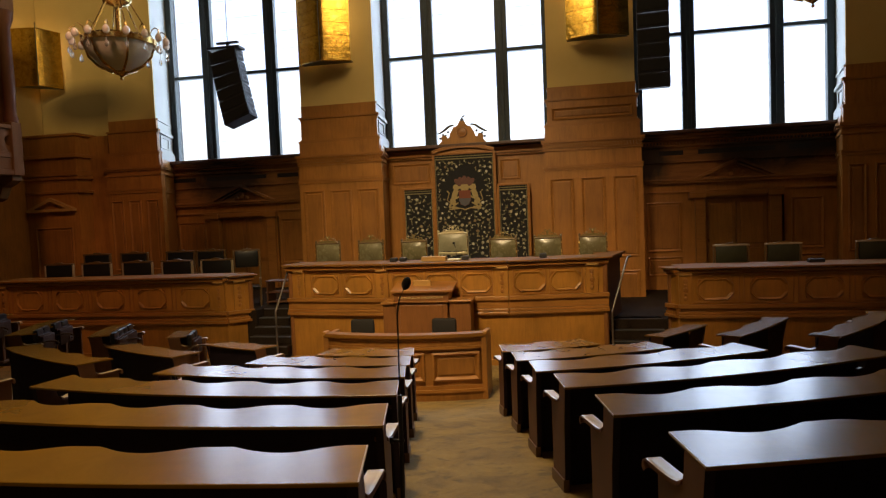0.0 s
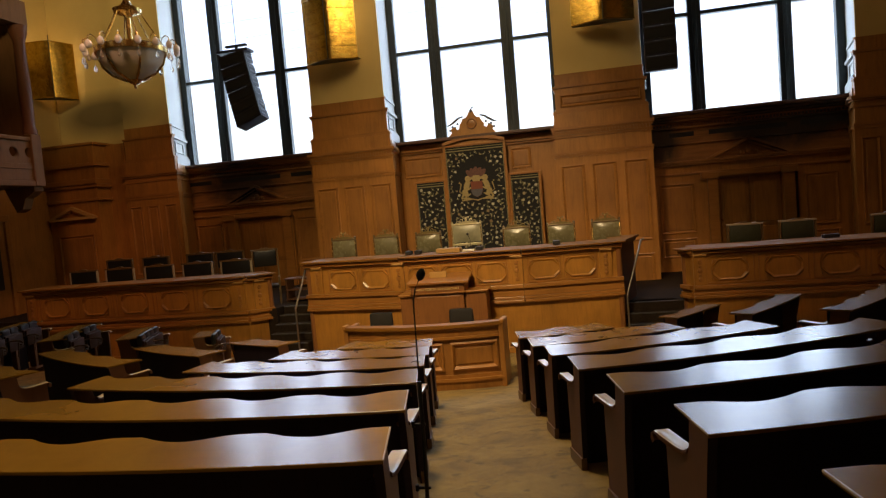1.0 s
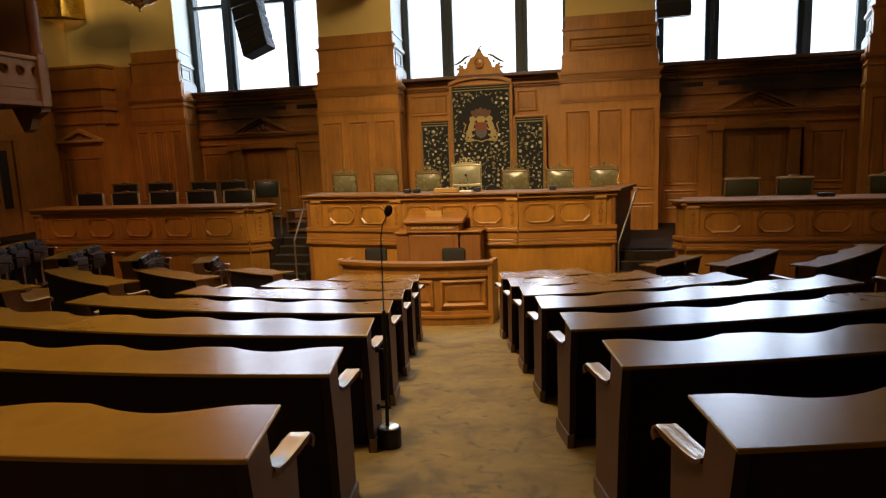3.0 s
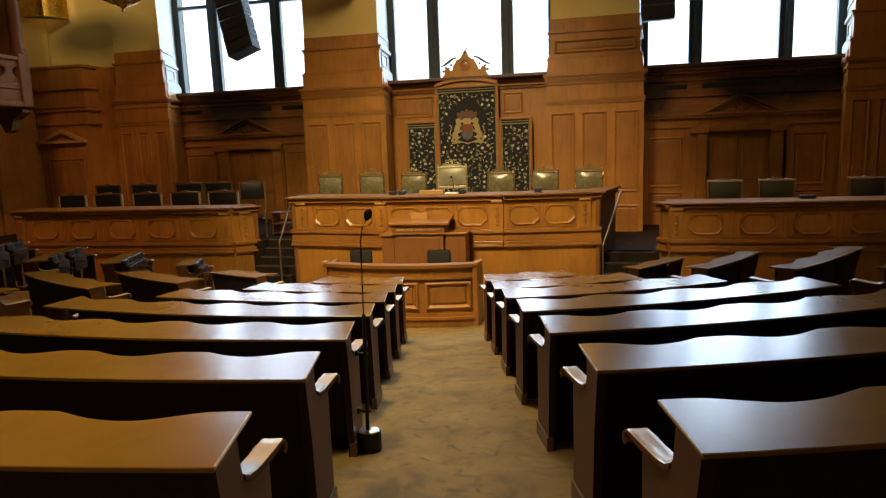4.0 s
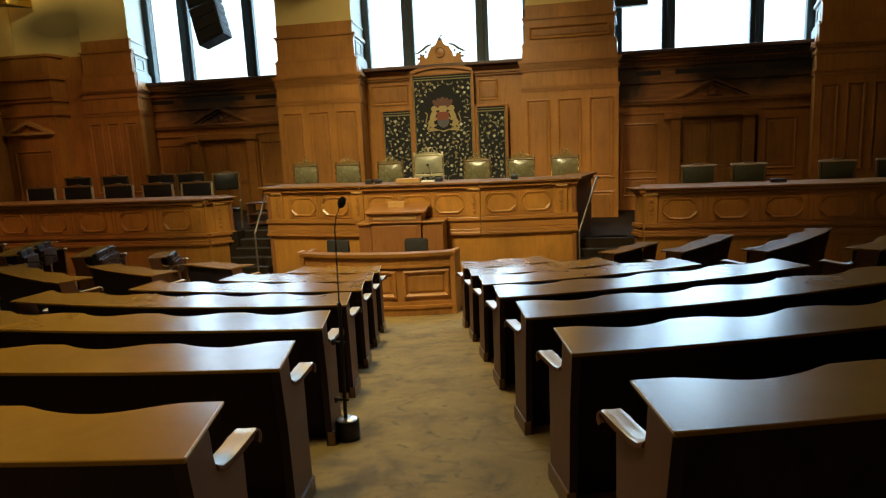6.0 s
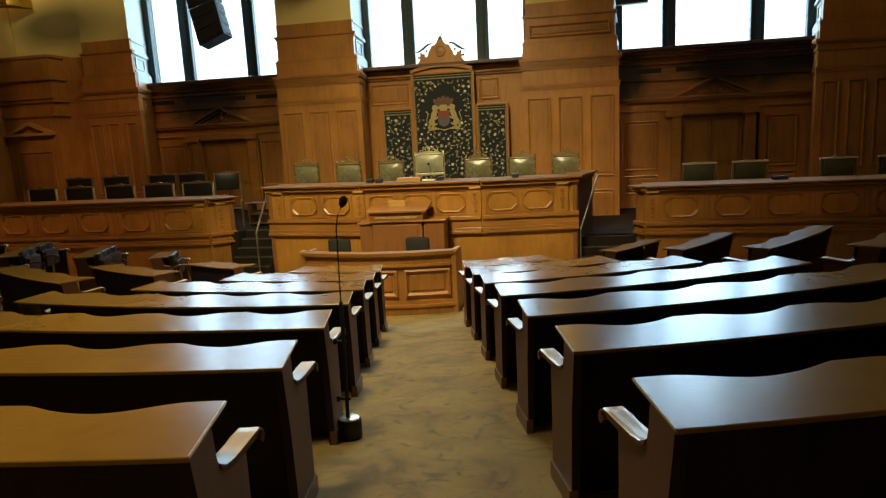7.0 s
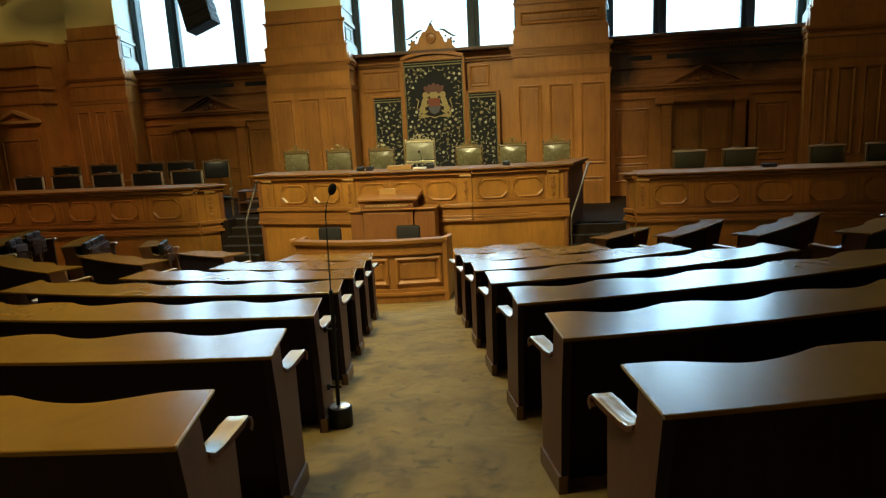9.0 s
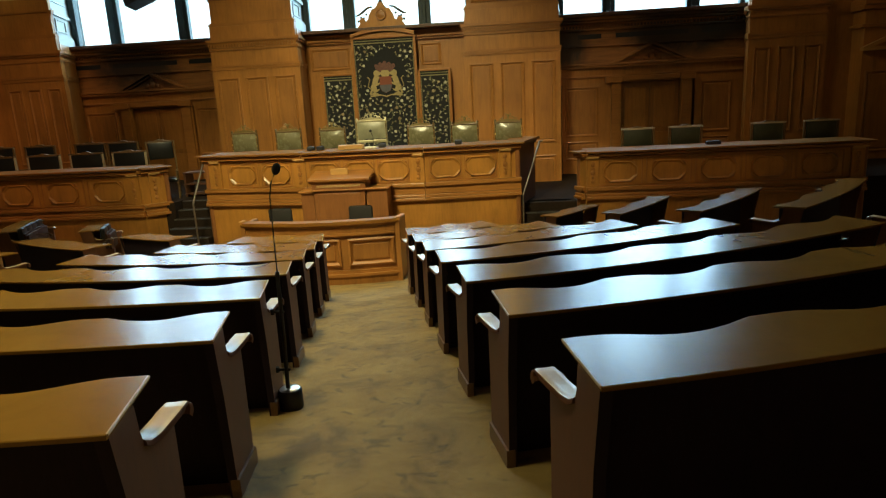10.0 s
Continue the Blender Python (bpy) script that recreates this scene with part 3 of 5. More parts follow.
def dais(name, pts, levels, counts, depth, label, margins, strips, half):
    """A speaker's bench: pts is the front line; levels: floor, plain top, frieze bottom, frieze top, slab top."""
    z0, za, zb, zc, zt = levels
    th = empty(name, (pts[0][0], pts[0][1], z0))
    inv = th.matrix_world.inverted()
    tagged(th, label, "dais", group="daises")
    for i, ((xa, ya), (xb, yb)) in enumerate(zip(pts, pts[1:])):
        L = math.hypot(xb - xa, yb - ya)
        m = inv @ pose(xa, ya, 0, 0, 0, math.degrees(math.atan2(yb - ya, xb - xa)))
        e0 = 0.06 if i == 0 else 0.0
        e1 = 0.06 if i == len(pts) - 2 else 0.0

        def run(rows, name, mat, bevel=0.0):
            bm = boxes(rows, bevel)
            bmesh.ops.transform(bm, matrix=m, verts=bm.verts)
            return part(name, bm, mat, th)
        run([(0, L, 0, depth, z0, zc)], "body", DAIS)
        run([(-e0, L + e1, -0.06, 0.02, z0, z0 + 0.12)], "plinth", DAIS, 0.01)
        run([(-e0, L + e1, -0.09, 0.02, za, za + 0.06), (-e0, L + e1, -0.06, 0.02, za + 0.06, za + 0.12), (-e0, L + e1, -0.03, 0.02, za + 0.12, zb - 0.08), (-e0, L + e1, -0.08, 0.02, zb - 0.08, zb)], "base_moulding", OAK_H, 0.012)
        run([(-e0, L + e1, -0.045, 0.02, zc, zc + 0.03), (-e0, L + e1, -0.095, 0.02, zc + 0.042, zt - 0.06)], "top_moulding", OAK_H, 0.012)
        run([(-e0 * 2, L + e1 * 2, -0.165, depth, zt - 0.042, zt - (0.004 * i if L > 0.6 else 0.008))], "top_slab", SLAB, 0.012)
        n = counts[i]
        lo, hi = margins[i]
        hi = L - hi
        w = (hi - lo) / max(1, n)
        for k in range(n):
            c = m @ pose(lo + w * (k + 0.5), 0, (zb + zc) / 2)
            oct_panel(th, c, half, (zc - zb) * 0.34, w * 0.465)
        for x in strips[i]:
            carved_strip(th, m @ pose(x, 0, 0), zb, zc)
        for last, xx in ((0, 0.0), (1, L)):
            if (last and i == len(pts) - 2) or (not last and i == 0):
                for c0, c1 in ((z0 + 0.12, za), (zb, zc)):
                    bm = bmesh.new()
                    lathe(bm, [(0.001, c0), (0.055, c0), (0.055, c1), (0.001, c1)], (xx, 0.02, 0), 14)
                    bmesh.ops.transform(bm, matrix=m, verts=bm.verts)
                    part("corner_column", bm, CHERRY, th, smooth=True)
                s = 1 if last else -1
                run([(xx - 0.03 + s * 0.02, xx + 0.03 + s * 0.02, 0.07, depth + 0.75, z0, zt - 0.06)], "side_panel", OAK_D)
    return th


pd = dais("president_dais", [(-3.04, 12.95), (-0.85, 12.64), (1.62, 12.64), (3.48, 12.95)], (Z_PIT, 0.70, 1.06, 1.60, 1.77), (2, 3, 2), 0.75, "long honey oak president's dais with octagon panels",
          ((0.47, 0.22), (0.105, 0.27), (0.07, 0.41)), ((0.24,), (-0.06, 2.36), (1.62,)), 0.3)
# Right-hand return in near-black wood, its shade put into the colour.
for nm, outline, za, zb, mt in (("side_return", [(3.45, 13.0), (3.88, 14.45), (3.80, 14.47), (3.38, 13.04)], Z_PIT, 1.712, SILL_WOOD), ("side_slab", [(3.56, 12.8), (4.0, 14.45), (3.3, 14.45), (3.36, 13.0)], 1.716, 1.764, SLAB), ("side_moulding", [(3.5, 12.97), (3.93, 14.45), (3.8, 14.47), (3.38, 13.04)], 1.64, 1.714, SILL_WOOD)):
    bm = bmesh.new()
    prism(bm, outline, za, zb, "z")
    bmesh.ops.transform(bm, matrix=pd.matrix_world.inverted(), verts=bm.verts)
    part(nm, bm, mt, pd)
dais("government_dais", [(4.74, 13.46), (4.86, 13.2), (10.2, 13.2)], (Z_PIT, 0.50, 0.76, 1.335, 1.49), (0, 5), 0.8, "oak side dais with octagon panels beside the steps", ((0, 0), (0.2, 0.35)), ((), (0.13, 5.2)), 0.325)
dais("senate_dais", [(-10.6, 13.2), (-4.68, 13.2), (-4.3, 13.58)], (Z_PIT, 0.48, 0.75, 1.38, 1.55), (5, 0), 0.8, "oak side dais with octagon panels below the gallery", ((0.315, 0.225), (0, 0)), ((0.15, 5.76), (0.27,)), 0.35)

# ---- delegates' desks in rings round the lectern ----
BLOCKS = [  # low side: aisle angle and half width; high side likewise; rows
    ("centre", (-20.65, 2.18), (11.71, -0.117), range(7)),
    ("right", (13.5, 0.768), (40.96, -1.085), range(7)),
    ("far_right", (43.0, -1.15), (65.0, -2.72), range(7)),
    ("left", (-52.1, 2.34), (-26.6, 1.07), range(2, 8)),
    ("far_left", (-75.5, 2.73), (-53.9, 1.41), range(3, 8)),
]
PITCH = 0.68
MAIN = ("centre", "right")  # the two blocks along the main aisle
MAIN_X = -0.3  # their rings turn round a point a little beside the lectern
MAIN_R = (13.0, 11.94, 10.85, 9.72, 8.63, 7.53, 6.44)
MAIN_Z = (1.868, 1.721, 1.572, 1.418, 1.27, 1.12, 0.985)
PITCHED = 0.048  # the writing surface rises away from the sitter
WEST = ("left", "far_left")  # beyond the next aisle, on the same rings
WEST_R = (13.4, 12.3, 11.2, 10.1, 9.0, 7.87, 6.72, 5.47)
WEST_Z = (1.86, 1.72, 1.57, 1.42, 1.275, 1.13, 0.985, 0.84)
SAG = (0.0, 0.019, 0.026, 0.02, 0.016, 0.01, 0.01)  # the bowl is a little hollow


# how each ring drifts off its circle, in metres a degree away from the main aisle
DRIFT = {"right": (0.0105,) * 7, "centre": (0.0105,) * 7, "left": (0.0,) * 8, "far_left": (0.05,) * 8,
         "far_right": (-0.02, -0.02, -0.022, -0.024, -0.028, -0.036, -0.03)}
DRIFT_FROM = {"right": 14.0, "centre": 14.0, "left": 0.0, "far_left": -41.0, "far_right": 34.0}


def ring(block, i, r, deg, z):
    d = DRIFT[block]
    p = polar(r + d[i] * (deg - DRIFT_FROM[block]), deg, z)
    return p + Vector((MAIN_X if block in MAIN + WEST else 0.0, 0, 0))


def floor_at(p):
    return floor_z(math.hypot(p.x - CX, p.y - CY))


def side_angle(side, r):
    return side[0] + math.degrees(math.asin(side[1] / r))


def make_chair(top, arm):
    """A fixed leather seat; origin at desk height over the desk's near edge, facing +y."""
    ch = empty("delegate_chair")
    tagged(ch, "fixed dark leather seat with curved wooden arms behind a desk", "chair", group="delegates' chairs")
    bm = bmesh.new()
    low = top < -0.1
    box(bm, -0.24, 0.24, 0.44, 0.485, -0.5 if low else -0.34, top - 0.12, 0.015)  # tipped up
    part("seat", bm, SHELL, ch, smooth=True)
    part("back_shell", boxes([(-0.25, 0.25, 0.385, 0.44, -0.46 if low else -0.32, top - 0.1)], 0.01), SHELL, ch)
    for s in (-0.134, 0.134):
        bm = bmesh.new()
        box(bm, s - 0.132, s + 0.132, 0.33, 0.42, top - 0.2, top, 0.04)
        part("backrest", bm, DARK_LEATHER, ch, smooth=True)
    bm = boxes([(-0.2, 0.2, 0.4, 0.48, -0.72, -0.42)] if low else [(-0.04, 0.04, 0.39, 0.47, -0.76, -0.3), (-0.12, 0.12, 0.36, 0.5, -0.78, -0.74)], 0.01)
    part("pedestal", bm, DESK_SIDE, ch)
    if arm:
        q = -0.06 if low else -0.05
        bm = bmesh.new()
        tube(bm, [(0.34, y, z + q) for y, z in ((0.36, -0.16), (0.45, -0.10), (0.58, -0.085), (0.68, -0.09), (0.73, -0.12), (0.715, -0.155), (0.68, -0.15))], [0.011, 0.013, 0.014, 0.015, 0.013, 0.011, 0.009])
        tube(bm, [(0.34, 0.66, -0.11 + q), (0.34, 0.64, -0.40)], 0.008)
        part("armrest", bm, CHAIR_ARM, ch, "thin curved wooden arm", smooth=True)
    return ch


CHAIR = {}
BEAD = wood("worn_edge_wood", (0.5, 0.36, 0.17), (30, 30, 30), 0.25, 0.5, contrast=0.7)
CHAIR_ARM = wood("chair_arm_wood", (0.1, 0.058, 0.03), (6, 6, 6), 0.4, 0.5, spec=0.3)
SHELL = wood("chair_shell_mahogany", (0.05, 0.022, 0.012), (10, 10, 1.5), 0.5, 0.65, spec=0.15)
# Near-black colour that carries the shade under the desks.
KNEE = wood("shaded_knee_panel", (0.028, 0.02, 0.03), (10, 10, 1.5), 0.6, 0.75, 0.0, spec=0.1)


def end_panel(th, m, zd, zf, sgn):
    """The board that closes a row on the aisle, with a scrolled arm and a plinth. Local y runs towards the lectern."""
    arc = [(0.205, zd - 0.03), (0.212, zd - 0.09), (0.228, zd - 0.138), (0.26, zd - 0.158), (0.31, zd - 0.163), (0.39, zd - 0.157), (0.45, zd - 0.15)]
    zb = zf - 0.07
    out = -sgn * 0.004
    outline = [(0.11, zb), (0.07, zd - 0.3), (0.02, zd - 0.016), (0.2, zd - 0.016)] + [(y, z - 0.014) for y, z in arc] + [(0.488, zd - 0.17), (0.488, zd - 0.3), (0.485, zd - 0.5), (0.49, zb)]
    bm = bmesh.new()
    prism(bm, outline, out, out - sgn * 0.04, "x")
    bmesh.ops.transform(bm, matrix=m, verts=bm.verts)
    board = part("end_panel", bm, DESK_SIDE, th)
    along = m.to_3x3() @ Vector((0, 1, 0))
    # The board's near edge gets the same painted shade as the knee space.
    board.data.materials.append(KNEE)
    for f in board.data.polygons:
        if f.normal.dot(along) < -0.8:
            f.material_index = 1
    # scrolled arm
    top = arc[2:] + [(0.485, zd - 0.146), (0.507, zd - 0.16), (0.51, zd - 0.18), (0.495, zd - 0.198)]
    low = [(0.48, zd - 0.192), (0.49, zd - 0.177), (0.488, zd - 0.16), (0.47, zd - 0.157)] + [(y, z - 0.022) for y, z in arc[:1:-1]]
    bm = bmesh.new()
    # two soft ridges run along the hand rest
    rings = []
    for u, dz in ((0.03, -0.012), (0.026, -0.003), (0.018, 0.0), (0.004, -0.001), (-0.012, -0.0015), (-0.028, -0.001), (-0.039, 0.0), (-0.047, -0.003), (-0.05, -0.012)):
        rings.append([bm.verts.new((sgn * (u + 0.004 + 0.2 * (y - 0.38)), y, z + (dz if k < len(top) else 0.0))) for k, (y, z) in enumerate(top + low)])
    for p, q in zip(rings, rings[1:]):
        for k in range(len(p)):
            bm.faces.new((p[k], p[(k + 1) % len(p)], q[(k + 1) % len(p)], q[k]))
    bm.faces.new(rings[0])
    bm.faces.new(rings[-1][::-1])
    bmesh.ops.transform(bm, matrix=m, verts=bm.verts)
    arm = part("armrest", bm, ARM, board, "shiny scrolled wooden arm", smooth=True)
    # pale colour paints the window sheen on top, cheeks and near face stay dark
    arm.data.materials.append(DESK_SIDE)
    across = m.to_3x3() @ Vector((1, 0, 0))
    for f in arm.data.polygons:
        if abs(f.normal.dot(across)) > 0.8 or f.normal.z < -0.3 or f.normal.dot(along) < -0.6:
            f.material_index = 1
    bm = bmesh.new()
    prism(bm, [(0.105, zb), (0.095, zf + 0.115), (0.495, zf + 0.06), (0.497, zb)], out + sgn * 0.012, out - sgn * 0.03, "x")
    bmesh.ops.transform(bm, matrix=m, verts=bm.verts)
    part("plinth", bm, PLINTH, board)


PLINTH = wood("plinth_mahogany", (0.14, 0.07, 0.032), (6, 6, 6), 0.3, 0.45)


def desk_row(block, lo, hi, i):
    if block in MAIN:
        r, zd, wide = MAIN_R[i], MAIN_Z[i], 0.335 + 0.006 * i
    elif block in WEST:
        r, zd, wide = WEST_R[i], WEST_Z[i], 0.42
    else:
        r, zd, wide = R0 - STEP * i, Z_DESK0 - SLOPE * STEP * i - SAG[i], 0.31
    a0, a1 = side_angle(lo, r), side_angle(hi, r)
    length = radians(a1 - a0) * r
    n = max(1, round(length / {"right": 0.675, "centre": 0.675, "far_left": 0.75}.get(block, PITCH)))
    foot = ring(block, i, r, (a0 + a1) / 2, 0)
    th = empty("desk_row", (foot.x, foot.y, floor_at(foot)))
    tagged(th, "long curved dark mahogany desk with scalloped front edge", "desk", group="delegates' desks")
    base = th.matrix_world.inverted()
    lean = -math.degrees(math.atan(DRIFT[block][i] * 57.3 / r)) if "far" in block else 0.0
    steps = n * 16

    def far(u):
        """The scalloped edge: from the aisle a flat tongue, a slow hollow, then a quick rise to a soft corner."""
        w = ((u if "right" in block else 1 - u) * n) % 1.0
        t = max(0.0, min(1.0, (w - 0.13) / 0.42))
        t = t * t * (3 - 2 * t) if w < 0.55 else max(0.0, 1 - ((w - 0.55) / 0.37) ** 2)
        return r - wide + 0.066 * t
    bm = bmesh.new()
    rows = []
    for k in range(steps + 1):
        u = k / steps
        col = []
        rf = far(u)
        zr = zd + (PITCHED if block in MAIN else -0.05 if block == "far_right" else -0.02) * (r - rf)
        for rr, z in ((r, zd - 0.016), (r, zd - 0.003), (r - 0.003, zd), (rf + 0.003, zr), (rf, zr - 0.003), (rf, zr - 0.016)):
            b0, b1 = side_angle(lo, rr), side_angle(hi, rr)
            col.append(bm.verts.new(base @ ring(block, i, rr, b0 + (b1 - b0) * u, z)))
        rows.append(col)
    for a, b in zip(rows, rows[1:]):
        for j in range(6):
            bm.faces.new((a[j], b[j], b[(j + 1) % 6], a[(j + 1) % 6]))
    bm.faces.new(rows[0])
    bm.faces.new(rows[-1][::-1])
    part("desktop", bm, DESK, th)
    if block in MAIN:
        edge = hi if block == "centre" else lo
        bm = bmesh.new()
        tube(bm, [base @ ring(block, i, rr, side_angle(edge, rr), zd + PITCHED * (r - rr) - 0.004) for rr in (r - 0.004, r - wide * 0.5, r - wide + 0.004)], 0.005, 6)
        part("edge_bead", bm, BEAD, th, "worn pale edge")
    # panel at the back of the knee space, in WEST up front as painted shade
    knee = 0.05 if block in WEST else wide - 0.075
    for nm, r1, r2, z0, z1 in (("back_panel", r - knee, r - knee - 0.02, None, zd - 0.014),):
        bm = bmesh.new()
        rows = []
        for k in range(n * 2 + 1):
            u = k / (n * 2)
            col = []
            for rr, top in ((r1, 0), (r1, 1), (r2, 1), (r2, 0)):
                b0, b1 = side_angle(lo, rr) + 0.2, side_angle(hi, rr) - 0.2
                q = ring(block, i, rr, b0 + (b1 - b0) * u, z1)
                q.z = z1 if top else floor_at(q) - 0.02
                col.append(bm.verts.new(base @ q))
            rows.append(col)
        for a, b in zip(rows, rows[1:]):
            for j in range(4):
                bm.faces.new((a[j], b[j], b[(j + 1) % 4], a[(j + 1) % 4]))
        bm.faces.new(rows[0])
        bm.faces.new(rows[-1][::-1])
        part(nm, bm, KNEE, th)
    for side, sgn in ((lo, -1), (hi, 1)):
        a = side_angle(side, r - 0.2)
        turn = side[0] if abs(side[1]) < 1.2 else a + lean
        p = ring(block, i, r, side_angle(side, r), 0)
        m = base @ pose(p.x, p.y, 0, 0, 0, turn)
        end_panel(th, m, zd, floor_at(p) - 0.034, sgn)
    for k in range(n):
        u = 0.07 / length + (k + 0.5) / n * (1 - 0.14 / length)
        a = side_angle(lo, r - 0.3) * (1 - u) + side_angle(hi, r - 0.3) * u
        m = Matrix.Translation(ring(block, i, r, a, zd)) @ pose(0, 0, 0, 0, 0, a + lean)
        kind = ({"far_left": 0.04, "left": -0.2, "far_right": -0.2}.get(block, -0.2), block == "far_left")
        if block == "left" and i >= 5:
            continue
        if kind not in CHAIR:
            CHAIR[kind] = make_chair(*kind)
            CHAIR[kind].matrix_world = m
        else:
            copy_thing(CHAIR[kind], m)


for block, lo, hi, rows in BLOCKS:
    for i in rows:
        desk_row(block, lo, hi, i)

# ---- bench of the recorders and the lectern ----


def bench():
    th = empty("recorders_bench", (0.09, 10.1, Z_PIT))
    tagged(th, "low curved oak bench front with two framed panels", "bench")
    n = 10
    W = 1.33

    def strip(name, y0, y1, z0, z1, mat, e=0.0):
        bm = bmesh.new()
        cols = []
        for k in range(n + 1):
            x = -W - e + 2 * (W + e) * k / n
            bow = 0.22 * (x / W) ** 2
            cols.append([bm.verts.new((x, y + bow, z)) for y, z in ((y0, z0), (y0, z1), (y1, z1), (y1, z0))])
        for a, b in zip(cols, cols[1:]):
            for j in range(4):
                bm.faces.new((a[j], b[j], b[(j + 1) % 4], a[(j + 1) % 4]))
        bm.faces.new(cols[0])
        bm.faces.new(cols[-1][::-1])
        return part(name, bm, mat, th)
    strip("front", 0.0, 0.04, 0, 1.0, OAK_D)
    strip("plinth", -0.05, 0.02, 0, 0.15, OAK_D)
    strip("base_bead", -0.085, 0.0, 0.15, 0.195, OAK_H)
    strip("base_rail", -0.045, 0.0, 0.195, 0.25, OAK_D)
    strip("rail", -0.06, 0.04, 0.845, 0.885, OAK_H)
    strip("lintel", -0.03, 0.04, 0.885, 0.975, OAK_D)
    strip("bead", -0.06, 0.04, 0.985, 1.025, OAK_H)
    strip("top_rail", -0.1, 0.12, 1.035, 1.09, SLAB, 0.03)
    strip("desktop", 0.1, 0.55, 0.84, 0.865, DAIS)
    for x0, x1 in ((-1.26, -0.5), (-0.39, 0.38), (0.49, 1.26)):
        c = (x0 + x1) / 2
        y = 0.22 * (c / W) ** 2
        m = pose(c, y, 0, 0, 0, math.degrees(math.atan(0.44 * c / W / W)))
        w = (x1 - x0) / 2
        # a bevelled frame round a raised field
        bm = bmesh.new()
        z0, z1 = 0.32, 0.79
        loops = []
        for d, y in ((0, 0.0), (0.0, -0.03), (0.03, -0.045), (0.075, 0.012)):
            loops.append([bm.verts.new((sx * (w - d), y, (z0 + d) if sz < 0 else (z1 - d))) for sx, sz in ((-1, -1), (1, -1), (1, 1), (-1, 1))])
        for p, q in zip(loops, loops[1:]):
            for k in range(4):
                bm.faces.new((p[k], p[(k + 1) % 4], q[(k + 1) % 4], q[k]))
        bmesh.ops.transform(bm, matrix=m, verts=bm.verts)
        part("panel_frame", bm, OAK_H, th)
        bm = boxes([(-w + 0.1, w - 0.1, -0.015, 0.03, z0 + 0.1, z1 - 0.1)], 0.012)
        bmesh.ops.transform(bm, matrix=m, verts=bm.verts)
        part("panel", bm, OAK_D, th)
    for s in (-1, 1):
        part("end_post", boxes([(s * W - 0.04, s * W + 0.04, 0.14, 0.75, 0, 1.06)], 0.01), OAK_D, th)
        part("post_cap", boxes([(s * (W + 0.02) - 0.035, s * (W + 0.02) + 0.035, 0.12, 0.3, 1.06, 1.115)], 0.01), DAIS, th)


bench()


def letters(parent, text, size, at, mat, depth=0.004):
    cu = bpy.data.curves.new("lettering", "FONT")
    cu.body, cu.size, cu.extrude, cu.align_x, cu.align_y = text, size, depth, "CENTER", "CENTER"
    tmp = bpy.data.objects.new("lettering_source", cu)
    scene.collection.objects.link(tmp)
    me = bpy.data.meshes.new_from_object(tmp.evaluated_get(bpy.context.evaluated_depsgraph_get()))
    bpy.data.objects.remove(tmp)
    bpy.data.curves.remove(cu)
    me.materials.clear()
    me.materials.append(mat)
    ob = new("lettering", me)
    ob.parent = parent
    ob.matrix_basis = at
    return ob


def lectern():
    th = empty("lectern", (0.02, 12.0, Z_PIT))
    tagged(th, "reddish cherry speaker's lectern with side wings and gilt lettering", "lectern")
    part("body", boxes([(-0.50, 0.50, 0.0, 0.45, 0, 1.46)], 0.01), CHERRY, th)
    part("front_panel", boxes([(-0.42, 0.42, -0.02, 0.01, 0.15, 1.30)], 0.01), CHERRY, th)
    part("frieze", boxes([(-0.53, 0.53, -0.035, 0.47, 1.37, 1.50)], 0.01), CHERRY, th)
    bm = bmesh.new()
    prism(bm, [(-0.10, 1.545), (-0.10, 1.58), (0.5, 1.69), (0.5, 1.655)], -0.58, 0.62, "x")
    part("reading_top", bm, OAK_H, th)
    part("bead", boxes([(-0.56, 0.56, -0.06, 0.47, 1.50, 1.545)], 0.01), OAK_H, th)
    part("frieze_bead", boxes([(-0.545, 0.545, -0.05, 0.46, 1.35, 1.375)], 0.006), OAK_H, th)
    part("wing", boxes([(-0.78, -0.52, 0.05, 0.5, 0, 1.31)], 0.01), CHERRY, th)
    part("wing", boxes([(0.52, 0.93, 0.05, 0.5, 0, 1.34)], 0.01), CHERRY, th)
    part("wing_top", boxes([(-0.82, -0.5, 0.0, 0.5, 1.31, 1.35)], 0.01), OAK_H, th)
    part("wing_top", boxes([(0.5, 0.97, 0.0, 0.5, 1.34, 1.38)], 0.01), OAK_H, th)
    letters(th, "HAMBURGISCHE B\u00dcRGERSCHAFT", 0.058, pose(0, -0.04, 1.44, 90, 0, 0), GILT)
    rest = part("book_rest", boxes([(-0.17, 0.17, 12.2, 12.25, 1.31, 1.45)], 0.008), PALE_OAK)
    tagged(rest, "pale wooden book rest standing on the lectern", "book rest")


GILT = plain("gilt_letters", (0.75, 0.62, 0.32), 0.4, 0.4, 0.1)
lectern()


